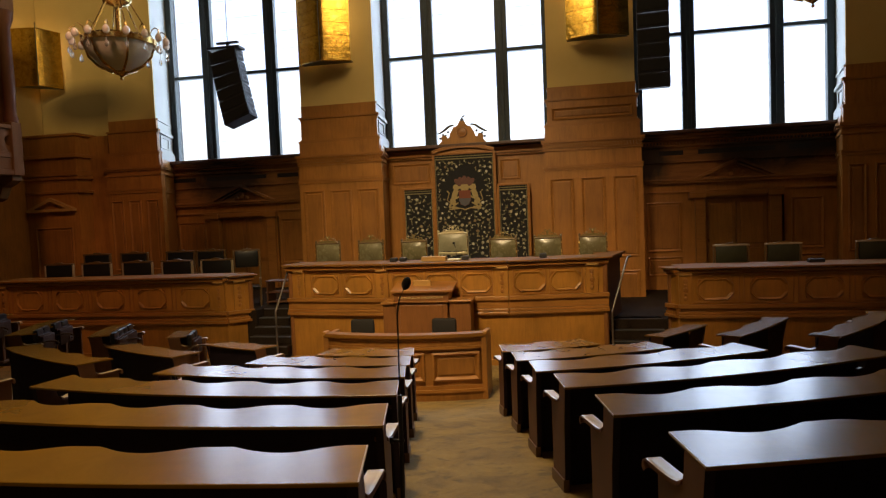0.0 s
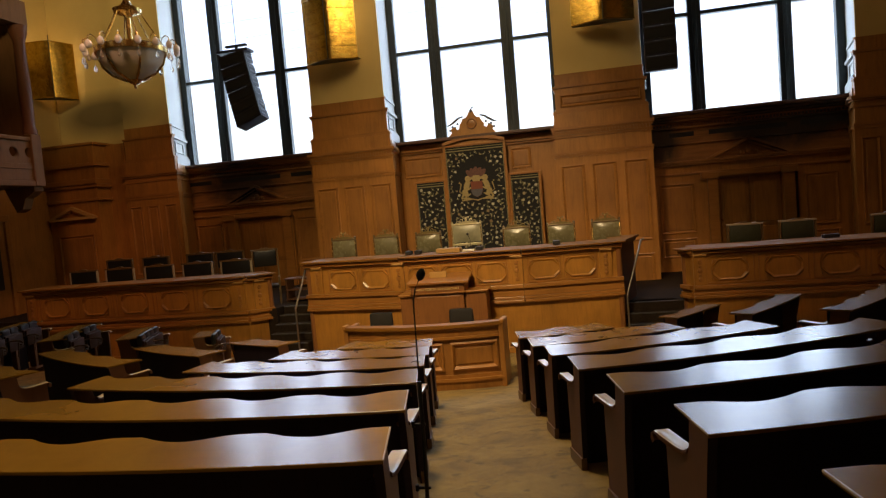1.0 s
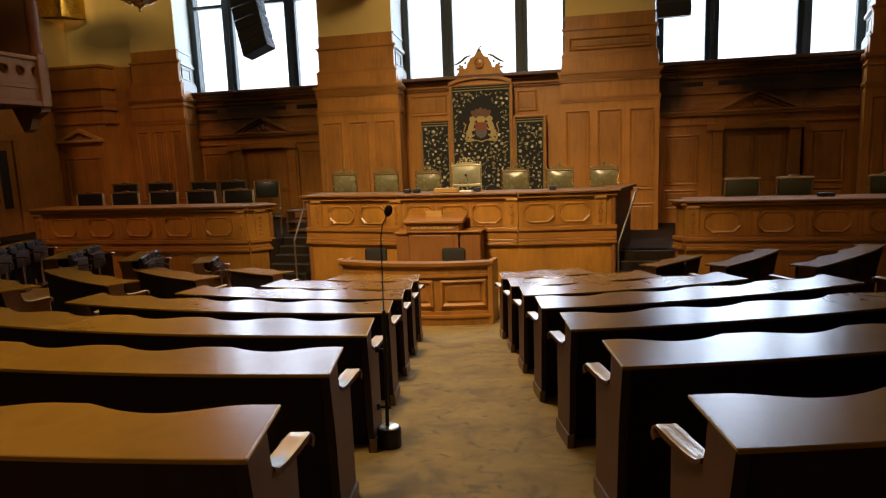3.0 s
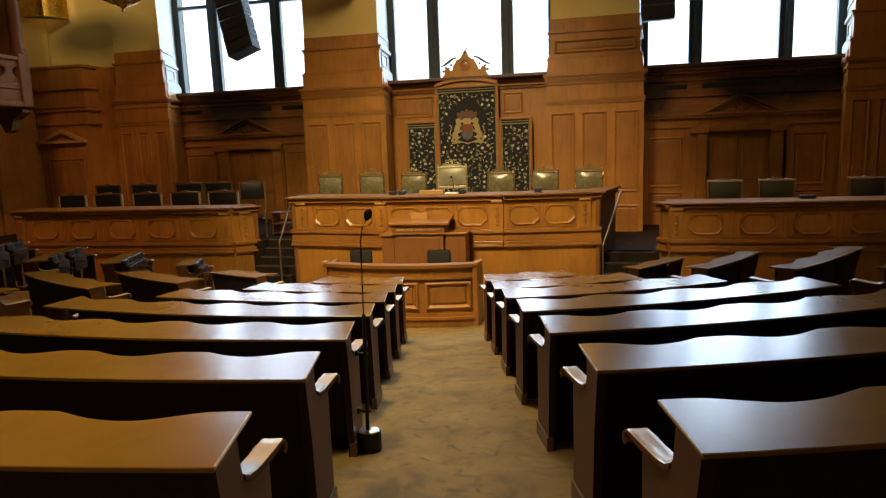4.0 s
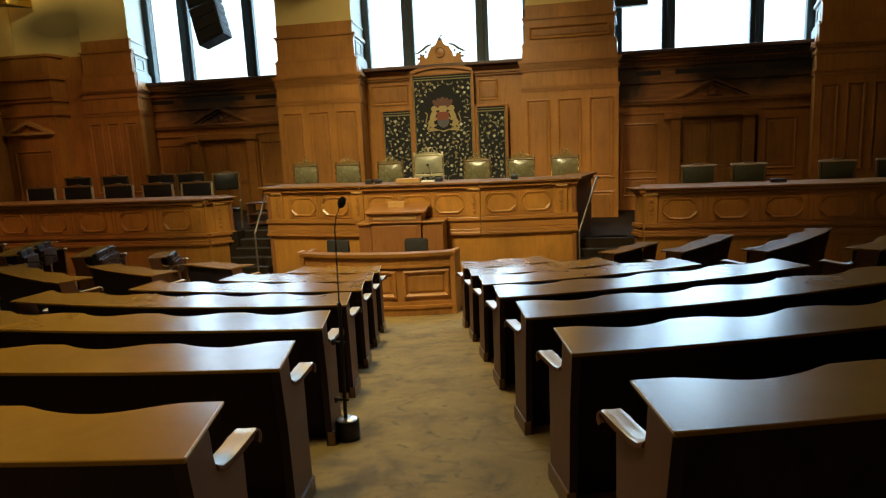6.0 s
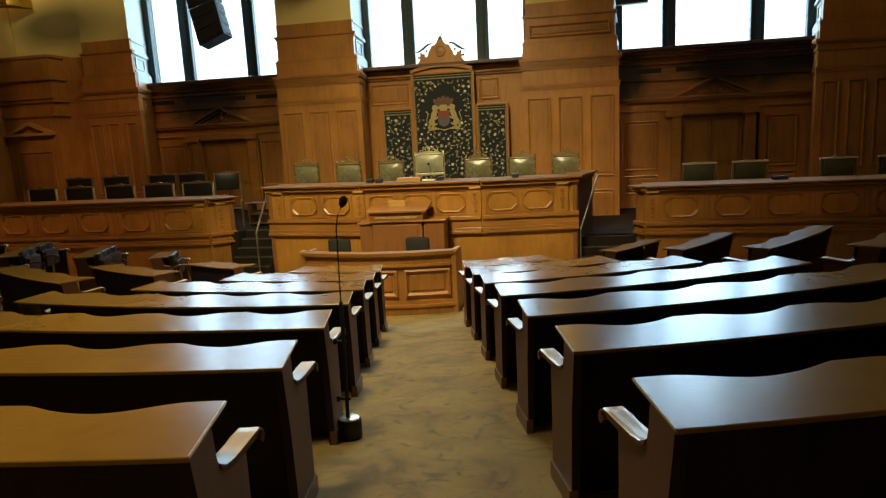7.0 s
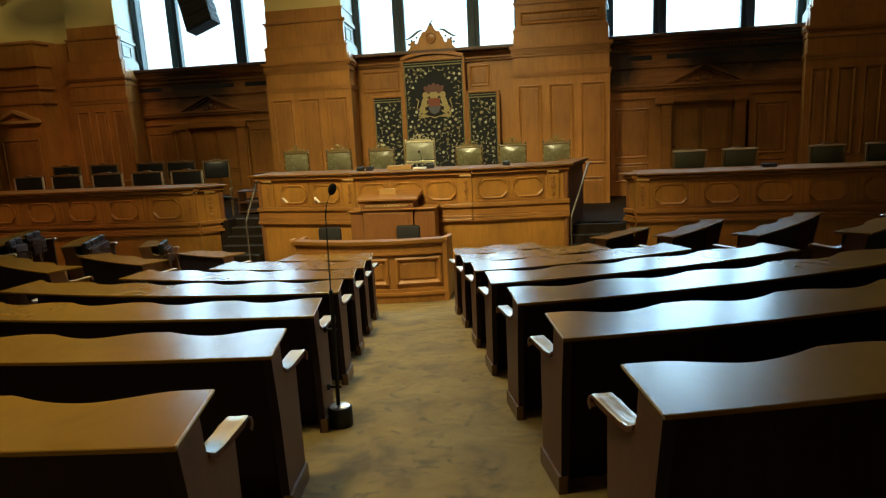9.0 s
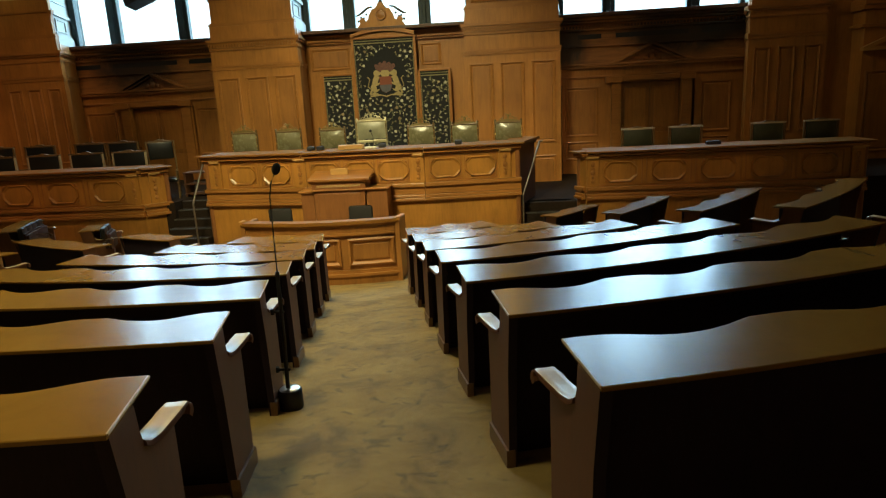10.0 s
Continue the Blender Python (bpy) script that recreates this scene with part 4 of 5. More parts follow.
def small_chair(x, y):
    th = empty("recorders_chair", (x, y, Z_PIT))
    tagged(th, "dark grey upholstered office chair behind the bench", "chair", group="recorders' chairs")
    bm = bmesh.new()
    box(bm, -0.22, 0.22, -0.04, 0.04, 0.74, 1.17, 0.05)
    part("backrest", bm, CLOTH, th, smooth=True)
    bm = bmesh.new()
    box(bm, -0.24, 0.24, 0.02, 0.46, 0.46, 0.53, 0.03)
    part("seat", bm, CLOTH, th, smooth=True)
    bm = bmesh.new()
    tube(bm, [(0, 0.22, 0.04), (0, 0.22, 0.46)], 0.03)
    part("column", bm, BLACK, th)
    for k in range(5):
        bm = bmesh.new()
        a = radians(72 * k)
        tube(bm, [(0, 0.22, 0.09), (0.27 * math.cos(a), 0.22 + 0.27 * math.sin(a), 0.03)], [0.022, 0.015])
        part("leg", bm, BLACK, th)


CLOTH = plain("dark_grey_cloth", (0.012, 0.010, 0.009), 0.8, 0, 0.2, 30, 0.3)
small_chair(-0.9, 11.2)
small_chair(0.6, 11.2)


def mic_stand():
    x, y = 1.81, 3.62
    z = floor_z(math.hypot(x, 14 - y))
    th = empty("microphone_stand", (x, y, z))
    tagged(th, "slim black microphone stand on a round weighted base in the aisle", "microphone stand")
    bm = bmesh.new()
    lathe(bm, [(0.001, 0), (0.073, 0.0), (0.078, 0.01), (0.078, 0.125), (0.07, 0.135), (0.001, 0.137)], steps=28)
    part("base", bm, BLACK, th, smooth=True)
    bm = bmesh.new()
    lathe(bm, [(0.001, 0.137), (0.066, 0.138), (0.06, 0.142), (0.02, 0.146), (0.001, 0.146)], steps=28)
    part("base_cap", bm, CHROME, th, smooth=True)
    bm = bmesh.new()
    tube(bm, [(-0.01, 0, 0.14), (0.0, 0, 0.5), (0.005, 0, 0.92)], 0.013, 10)
    part("pole", bm, BLACK, th, smooth=True)
    bm = bmesh.new()
    tube(bm, [(0.005, 0, 0.92), (0.01, 0, 1.25), (0.012, 0, 1.39), (0.03, -0.005, 1.47), (0.06, -0.012, 1.525)], 0.0045, 8)
    part("gooseneck", bm, BLACK, th, smooth=True)
    bm = bmesh.new()
    bmesh.ops.create_icosphere(bm, subdivisions=3, radius=0.028, matrix=pose(0.075, -0.015, 1.555, 0, 20, 0) @ Matrix.Diagonal((0.9, 0.9, 1.35, 1)))
    part("windshield", bm, FOAM, th, smooth=True)
    for zz, w in ((0.27, 0.06), (0.66, 0.05)):
        bm = bmesh.new()
        tube(bm, [(-0.005 - w, 0, zz), (0.02, 0, zz)], 0.009)
        tube(bm, [(-0.005 - w, 0, zz - 0.018), (-0.005 - w, 0, zz + 0.018)], 0.012)
        part("clamp", bm, BLACK, th)


FOAM = plain("foam", (0.012, 0.012, 0.013), 0.95, 0, 0.2, 80, 0.6)
mic_stand()

# ---- chairs behind the daises ----


def president_chair(x, y, z, w, back_top, tall=False):
    th = empty("president_chair" if tall else "board_chair", (x, y, z))
    if tall:
        tagged(th, "tall carved chair with pale frame and olive leather back", "chair")
    else:
        tagged(th, "carved chair with olive green leather back and small crest", "chair", group="chairs at the president's dais")
    h = back_top - z
    bm = bmesh.new()
    nx, nz = 8, 8
    front = []
    for side in (-1, 1):
        g = []
        for i in range(nx + 1):
            for j in range(nz + 1):
                u, v = 2 * i / nx - 1, 2 * j / nz - 1
                bulge = 0.06 * (1 - u * u) * (1 - v * v) + 0.012
                g.append(bm.verts.new((u * (w - 0.035), side * bulge, h - 0.42 + 0.2 + v * 0.2)))
        front.append(g)
        for i in range(nx):
            for j in range(nz):
                a = i * (nz + 1) + j
                bm.faces.new((g[a], g[a + 1], g[a + nz + 2], g[a + nz + 1]))
    part("backrest", bm, PALE_LEATHER if tall else GREEN, th, smooth=True)
    frame_mat = PALE if tall else FRAME
    for s in (-1, 1):  # beaded row of nail heads
        bm = bmesh.new()
        tube(bm, [(s * (w - 0.018), -0.034, h - 0.44 + 0.0125 * k) for k in range(33)], [0.009 if k % 2 else 0.004 for k in range(33)], 6)
        part("nail_strip", bm, BRASS, th)
    part("back_frame", boxes([(-w, w, -0.03, 0.03, h - 0.035, h), (-w, -w + 0.035, -0.03, 0.03, 0.4, h - 0.035), (w - 0.035, w, -0.03, 0.03, 0.4, h - 0.035), (-w, w, -0.03, 0.03, h - 0.5, h - 0.44)], 0.012), frame_mat, th)
    k = w / 0.28
    bm = bmesh.new()
    prism(bm, [(-0.22 * k, h), (-0.2 * k, h + 0.025), (-0.1 * k, h + 0.04), (0, h + 0.06), (0.1 * k, h + 0.04), (0.2 * k, h + 0.025), (0.22 * k, h)], -0.018, 0.018, "y")
    bmesh.ops.create_icosphere(bm, subdivisions=2, radius=0.04, matrix=pose(0, 0, h + 0.1) @ Matrix.Diagonal((0.8, 0.5, 1.2, 1)))
    for s in (-1, 1):
        for x, z, r in ((0.15, 0.045, 0.026), (0.085, 0.07, 0.032), (0.04, 0.14, 0.02)):
            tube(bm, [(s * (x + r * math.cos(t)) * k, 0, h + z + r * math.sin(t)) for t in (3.6, 2.4, 1.2, 0.0, -1.2, -2.2)], [0.008, 0.011, 0.012, 0.011, 0.009, 0.006], 6)
    part("crest", bm, PALE if tall else GILT_WOOD, th, "carved gilt crest", smooth=True)
    for s in (-1, 1):
        bm = bmesh.new()
        lathe(bm, [(0.001, 0), (0.022, 0), (0.03, 0.02), (0.022, 0.04), (0.012, 0.05), (0.001, 0.06)], (s * (w - 0.025), 0, h), 10)
        part("finial", bm, frame_mat, th)
        part("armrest", boxes([(s * w - 0.03, s * w + 0.03, -0.45, 0, h - 0.62, h - 0.57)], 0.012), FRAME, th)
    part("seat", boxes([(-w, w, -0.5, 0.02, 0.4, 0.48)], 0.02), GREEN, th)
    for sx in (-1, 1):
        for sy in (-0.45, -0.02):
            part("leg", boxes([(sx * (w - 0.03) - 0.025, sx * (w - 0.03) + 0.025, sy - 0.025, sy + 0.025, 0, 0.4)], 0.008), FRAME, th)
    return th


FRAME = wood("chair_frame_oak", (0.13, 0.08, 0.03), (6, 6, 6), 0.3, 0.45)
GILT_WOOD = plain("gilded_wood", (0.2, 0.15, 0.055), 0.42, 0.4, 0.2, 30)
PALE_LEATHER = plain("pale_leather", (0.26, 0.25, 0.17), 0.36, 0, 0.2, 9, 0.25, 0.003)
PALE = plain("pale_gilt_frame", (0.42, 0.37, 0.23), 0.35, 0.3, 0.15)
first = president_chair(-2.64, 14.2, P_MID, 0.305, 2.16)
for x, dz in ((-1.61, -0.01), (-0.6, -0.02), (1.4, -0.03), (2.365, -0.035), (3.315, -0.035)):
    copy_thing(first, pose(x, 14.2, P_MID + dz))
president_chair(0.256, 14.4, P_MID, 0.35, 2.29, True)


def side_chair(x, y, z, w, h, mat, label, group, arms=True):
    th = empty("side_chair", (x, y, z))
    tagged(th, label, "chair", group=group)
    bm = bmesh.new()
    box(bm, -w + 0.03, w - 0.03, -0.04, 0.03, h - 0.42, h - 0.02, 0.03)
    part("backrest", bm, mat, th, smooth=True)
    for s in (-1, 1):
        part("back_post", boxes([(s * w - 0.02, s * w + 0.02, -0.03, 0.03, 0.0, h - 0.02)], 0.01), BRIGHT if "front" in group else FRAME, th)
        if arms:
            part("armrest", boxes([(s * w - 0.025, s * w + 0.025, -0.45, 0, 0.62, 0.66)], 0.012), FRAME, th)
        part("leg", boxes([(s * w - 0.02, s * w + 0.02, -0.45, -0.41, 0, 0.62 if arms else 0.42)], 0.008), FRAME, th)
    bm = bmesh.new()
    prism(bm, [(-w - 0.015, h - 0.025), (-w - 0.02, h + 0.004), (-0.5 * w, h + 0.012), (0.5 * w, h + 0.012), (w + 0.02, h + 0.004), (w + 0.015, h - 0.025)], -0.045, 0.035, "y")
    rail_part = part("top_rail", bm, BRIGHT if mat is OLIVE else FRAME, th)
    bm = bmesh.new()
    prism(bm, [(-0.13, h + 0.01), (-0.09, h + 0.03), (-0.05, h + 0.04), (0.05, h + 0.04), (0.09, h + 0.03), (0.13, h + 0.01)], -0.03, 0.03, "y")
    part("crest", bm, FRAME, rail_part)
    part("seat", boxes([(-w, w, -0.48, 0.02, 0.4, 0.48)], 0.02), mat, th)
    return th


BRIGHT = plain("pale_chair_edge", (0.42, 0.36, 0.24), 0.4, 0.2, 0.15)
OLIVE = plain("olive_green_leather", (0.035, 0.042, 0.024), 0.38, 0, 0.2, 9, 0.25, 0.003)
c0 = side_chair(6.07, 14.2, P_SIDE, 0.33, 1.12, OLIVE, "green leather chair with low carved top rail", "chairs at the right side dais")
for x in (7.06, 8.74, 9.8):
    copy_thing(c0, pose(x, 14.2, P_SIDE))
c1 = side_chair(-9.79, 14.2, P_SIDE, 0.4, 1.14, DARK_LEATHER, "black leather chair with pale side edges", "front chairs at the side dais")
for x in (-8.72, -7.585, -6.51, -5.46):
    copy_thing(c1, pose(x, 14.2, P_SIDE))
c2 = side_chair(-9.5, 15.2, P_SIDE + 0.12, 0.39, 1.2, DARK_LEATHER, "black leather chair in the rear row of the platform", "rear chairs at the side dais")
for x in (-8.39, -7.05, -6.19):
    copy_thing(c2, pose(x, 15.2, P_SIDE + 0.12))
c3 = side_chair(-4.85, 14.6, P_SIDE, 0.3, 1.33, DARK_LEATHER, "black leather armchair turned sideways at the end of the platform", "end chairs at the side dais")
c3.matrix_world = pose(-4.84, 14.5, P_SIDE, 0, 0, 25)


def side_table():
    th = empty("side_shelf", (-4.0, 14.4, P_SIDE))
    tagged(th, "small open wooden shelf beside the dais steps", "shelf")
    part("side", boxes([(-0.32, -0.28, 0, 0.4, 0, 0.55)]), SILL_WOOD, th)
    part("side", boxes([(0.62, 0.66, 0, 0.4, 0, 0.55)]), OAK_D, th)
    for z in (0.05, 0.28, 0.55):
        part("board", boxes([(-0.34, 0.68, -0.02, 0.42, z, z + 0.03)], 0.006), SILL_WOOD, th)


side_table()


def rail(name, pts, label):
    th = empty(name, pts[0])
    tagged(th, label, "handrail")
    bm = bmesh.new()
    o = Vector(pts[0])
    tube(bm, [Vector(p) - o for p in pts], 0.02, 10)
    part("bar", bm, RAIL, th, smooth=True)
    bm = bmesh.new()
    q = Vector(pts[-1]) - o
    tube(bm, [q, (q.x, q.y, Z_PIT - o.z)], 0.018, 10)
    part("post", bm, RAIL, th, smooth=True)


rail("handrail", [(3.99, 13.2, 1.74), (3.93, 13.18, 1.73), (3.56, 12.45, 0.75)], "steel handrail beside the steps of the dais")
rail("handrail", [(-3.1, 13.05, 1.66), (-3.1, 12.95, 1.6), (-3.13, 12.35, 0.85)], "steel handrail beside the steps of the dais")

# ---- things on the daises ----


def thing(name, bm, mat, label, category, group=""):
    return tagged(part(name, bm, mat), label, category, group)


thing("document_box", boxes([(-0.12, 0.38, 12.75, 12.95, 1.77, 1.86)], 0.008), PALE_OAK, "flat pale wooden box on the president's dais", "box")
thing("paper_stack", boxes([(0.42, 0.66, 12.75, 12.95, 1.77, 1.805)], 0.004), PAPER, "white papers on the president's dais", "papers")
for x in (-0.75, -0.55, 0.75, 2.3):
    thing("desk_phone", boxes([(x - 0.07, x + 0.07, 12.9, 13.05, 1.77, 1.85)], 0.015), BLACK, "small black telephone on the dais", "telephone", "telephones on the dais")
for x, y, z in ((7.45, 13.6, 1.49),):
    thing("desk_phone", boxes([(x - 0.14, x + 0.14, y - 0.1, y + 0.05, z, z + 0.07)], 0.015), BLACK, "small black telephone on the side dais", "telephone", "telephones on the dais")


def desk_mic(x, y, z):
    th = empty("desk_microphone", (x, y, z))
    tagged(th, "thin gooseneck microphone on the president's dais", "microphone")
    bm = bmesh.new()
    lathe(bm, [(0.001, 0), (0.05, 0), (0.045, 0.025), (0.001, 0.03)], steps=16)
    part("foot", bm, BLACK, th)
    bm = bmesh.new()
    tube(bm, [(0, 0, 0.02), (0, 0, 0.22), (-0.03, -0.03, 0.32)], 0.006)
    part("neck", bm, BLACK, th)
    bm = bmesh.new()
    bmesh.ops.create_icosphere(bm, subdivisions=2, radius=0.028, matrix=pose(-0.035, -0.04, 0.34))
    part("windshield", bm, FOAM, th)


desk_mic(0.55, 13.05, 1.77)

# ---- tapestry behind the president ----


def fabric():
    m = Mat("black_tapestry")
    n = m.noise(m.coords((1, 1, 1)), 90, 3)
    m.color(m.ramp(n, [(0.35, (0.008, 0.009, 0.011)), (0.65, (0.022, 0.022, 0.024))]))
    m.b.inputs["Roughness"].default_value = 0.95
    m.bump(n, 0.4, 0.003)
    return m.m


def island(name, stops, rough=0.85):
    m = Mat(name)
    g = m.node("ShaderNodeNewGeometry")
    m.color(m.ramp(g.outputs["Random Per Island"], stops))
    m.b.inputs["Roughness"].default_value = rough
    return m.m


FABRIC = fabric()
LEAVES = island("embroidered_leaves", [(0.0, (0.06, 0.065, 0.035)), (0.5, (0.14, 0.14, 0.08)), (1.0, (0.3, 0.27, 0.16))])
FLOWERS = island("embroidered_flowers", [(0.0, (0.3, 0.29, 0.22)), (0.5, (0.6, 0.58, 0.48)), (0.8, (0.35, 0.29, 0.18)), (1.0, (0.2, 0.13, 0.07))])


def flowers(parent, x0, x1, z0, z1, count, seed, keep=None):
    rnd = random.Random(seed)
    la, fl = bmesh.new(), bmesh.new()
    put = []

    def leaf(bm, x, z, a, l, w, y):
        c, s = math.cos(a), math.sin(a)
        pts = [(0, 0), (l * 0.3, w), (l * 0.7, w * 0.8), (l, 0), (l * 0.7, -w * 0.8), (l * 0.3, -w)]
        vs = [bm.verts.new((x + p * c - q * s, y, z + p * s + q * c)) for p, q in pts]
        mid = bm.verts.new((x + l * 0.5 * c, y - 0.008, z + l * 0.5 * s))
        for k in range(6):
            bm.faces.new((vs[k], vs[(k + 1) % 6], mid))
    tries = 0
    while len(put) < count and tries < count * 40:
        tries += 1
        x, z = rnd.uniform(x0 + 0.05, x1 - 0.05), rnd.uniform(z0 + 0.05, z1 - 0.05)
        if keep and keep(x, z):
            continue
        if any((x - p) ** 2 + (z - q) ** 2 < 0.0125 for p, q in put):
            continue
        put.append((x, z))
        r = rnd.uniform(0.025, 0.052)
        if rnd.random() < 0.36:
            k = 7
            ring = [fl.verts.new((x + r * (1 if j % 2 else 0.8) * math.cos(2 * math.pi * j / (2 * k)), -0.012, z + r * (1 if j % 2 else 0.8) * math.sin(2 * math.pi * j / (2 * k)))) for j in range(2 * k)]
            mid = fl.verts.new((x, -0.02, z))
            for j in range(2 * k):
                fl.faces.new((ring[j], ring[(j + 1) % (2 * k)], mid))
        else:
            leaf(fl, x, z, rnd.uniform(0, 6.3), 0.055, 0.013, -0.012)
        for j in range(rnd.randint(1, 3)):
            leaf(la, x, z, rnd.uniform(0, 6.3), rnd.uniform(0.05, 0.1), rnd.uniform(0.012, 0.026), -0.009)
    tagged(part("leaf_embroidery", la, LEAVES, parent, "embroidered grey-green leaves"), kind="stuff")
    tagged(part("flower_embroidery", fl, FLOWERS, parent, "embroidered pale flowers"), kind="stuff")


def hanging(name, xc, w, z0, z1, y, label, seed, count, keep=None):
    th = empty(name, (xc, y, z0))
    tagged(th, label, "tapestry", group="tapestries behind the president")
    h = z1 - z0
    part("cloth", boxes([(-w, w, 0.0, 0.04, 0, h)]), FABRIC, th)
    part("frame", boxes([(-w - 0.05, -w + 0.02, -0.04, 0.06, 0, h + 0.05), (w - 0.02, w + 0.05, -0.04, 0.06, 0, h + 0.05), (-w, w, -0.04, 0.06, h, h + 0.06)], 0.01), OAK_H, th)
    part("top_band", boxes([(-w + 0.02, w - 0.02, -0.006, 0.0, h - 0.13, h - 0.10)]), PALE_BAND, th)
    part("border_line", boxes([(-w + 0.03, w - 0.03, -0.006, 0.0, h - 0.06, h - 0.04), (-w + 0.03, -w + 0.045, -0.006, 0.0, 0, h - 0.15), (w - 0.045, w - 0.03, -0.006, 0.0, 0, h - 0.15)]), PALE_BAND, th)
    flowers(th, -w + 0.04, w - 0.04, 0.0, h - 0.14, count, seed, keep)
    return th


PALE_BAND = plain("olive_band", (0.24, 0.22, 0.12), 0.9, 0, 0.2, 40)
hanging("tapestry", -1.33, 0.42, 1.3, 3.44, 18.02, "dark floral tapestry wing in an oak frame", 3, 78)
hanging("tapestry", 1.36, 0.405, 1.3, 3.44, 18.02, "dark floral tapestry wing in an oak frame", 4, 78)
mid = hanging("tapestry", 0.02, 0.84, 1.3, 4.36, 17.95, "tall dark floral tapestry with a coat of arms", 5, 190, lambda x, z: (x / 0.62) ** 2 + ((z - 2.1) / 0.66) ** 2 < 1)


def arms(th):
    """Coat of arms: a parted shield, two pale supporters as plain shapes and a red crest."""
    def flat(name, outlines, mat, y=-0.02, t=0.02, label=""):
        bm = bmesh.new()
        for k, outline in enumerate(outlines):
            prism(bm, [(x * 0.92, z * 0.92 + 1.69) for x, z in outline], y - 0.001 * k, y + t, "y")
        part(name, bm, mat, th, label)

    def oval(x, z, a, b, turn=0.0, n=12):
        c, s = math.cos(radians(turn)), math.sin(radians(turn))
        return [(x + a * c * math.cos(6.2832 * k / n) - b * s * math.sin(6.2832 * k / n), z + a * s * math.cos(6.2832 * k / n) + b * c * math.sin(6.2832 * k / n)) for k in range(n)]
    flat("shield", [[(-0.18, 0.40), (0.18, 0.40), (0.18, 0.1), (0.13, -0.02), (0, -0.08), (-0.13, -0.02), (-0.18, 0.1)]], RED, -0.03)
    flat("shield_base", [[(-0.175, 0.16), (0.175, 0.16), (0.175, 0.1), (0.125, -0.015), (0, -0.075), (-0.125, -0.015), (-0.175, 0.1)]], BLUE, -0.04)
    flat("helmet", [[(-0.1, 0.40), (-0.15, 0.5), (-0.09, 0.58), (0.09, 0.58), (0.15, 0.5), (0.1, 0.40)], oval(-0.17, 0.48, 0.07, 0.03, 40), oval(0.17, 0.48, 0.07, 0.03, -40)], TAN, -0.035)
    lion = [oval(0.31, 0.28, 0.21, 0.085, 108), oval(0.27, 0.5, 0.085, 0.09), oval(0.2, 0.52, 0.05, 0.03, 20), oval(0.37, 0.07, 0.12, 0.085, 60), oval(0.30, -0.02, 0.12, 0.028, 150), oval(0.36, -0.1, 0.13, 0.028),
            oval(0.46, -0.03, 0.09, 0.03, 115), oval(0.22, 0.37, 0.09, 0.026, 165), oval(0.21, 0.2, 0.1, 0.024, 145)]
    flat("supporter", lion, TAN)
    flat("supporter", [[(-x, z) for x, z in o] for o in lion], TAN)
    for s in (-1, 1):
        bm = bmesh.new()
        tube(bm, [(s * 0.4, -0.015, 1.72), (s * 0.5, -0.015, 1.8), (s * 0.47, -0.015, 1.9), (s * 0.44, -0.015, 2.0), (s * 0.5, -0.015, 2.06)], [0.012, 0.014, 0.014, 0.018, 0.024])
        part("tail", bm, TAN, th)
    flat("scroll", [[(-0.5, -0.14), (-0.2, -0.11), (0, -0.16), (0.2, -0.11), (0.5, -0.14), (0.48, -0.18), (0.15, -0.15), (0, -0.2), (-0.15, -0.15), (-0.48, -0.18)]], TAN)
    flat("crest", [oval(0.1 * k, 0.71 - 0.03 * abs(k), 0.14, 0.075, 90 - 22 * k) for k in (-2, -1, 0, 1, 2)], DULL_RED)


RED = plain("shield_red", (0.2, 0.06, 0.035), 0.8, 0, 0.2, 30)
BLUE = plain("shield_grey", (0.1, 0.1, 0.12), 0.8, 0, 0.2, 30)
TAN = plain("embroidery_tan", (0.36, 0.28, 0.13), 0.8, 0, 0.2, 30)
DULL_RED = plain("crest_red", (0.13, 0.06, 0.05), 0.8, 0, 0.3, 30)
arms(mid)


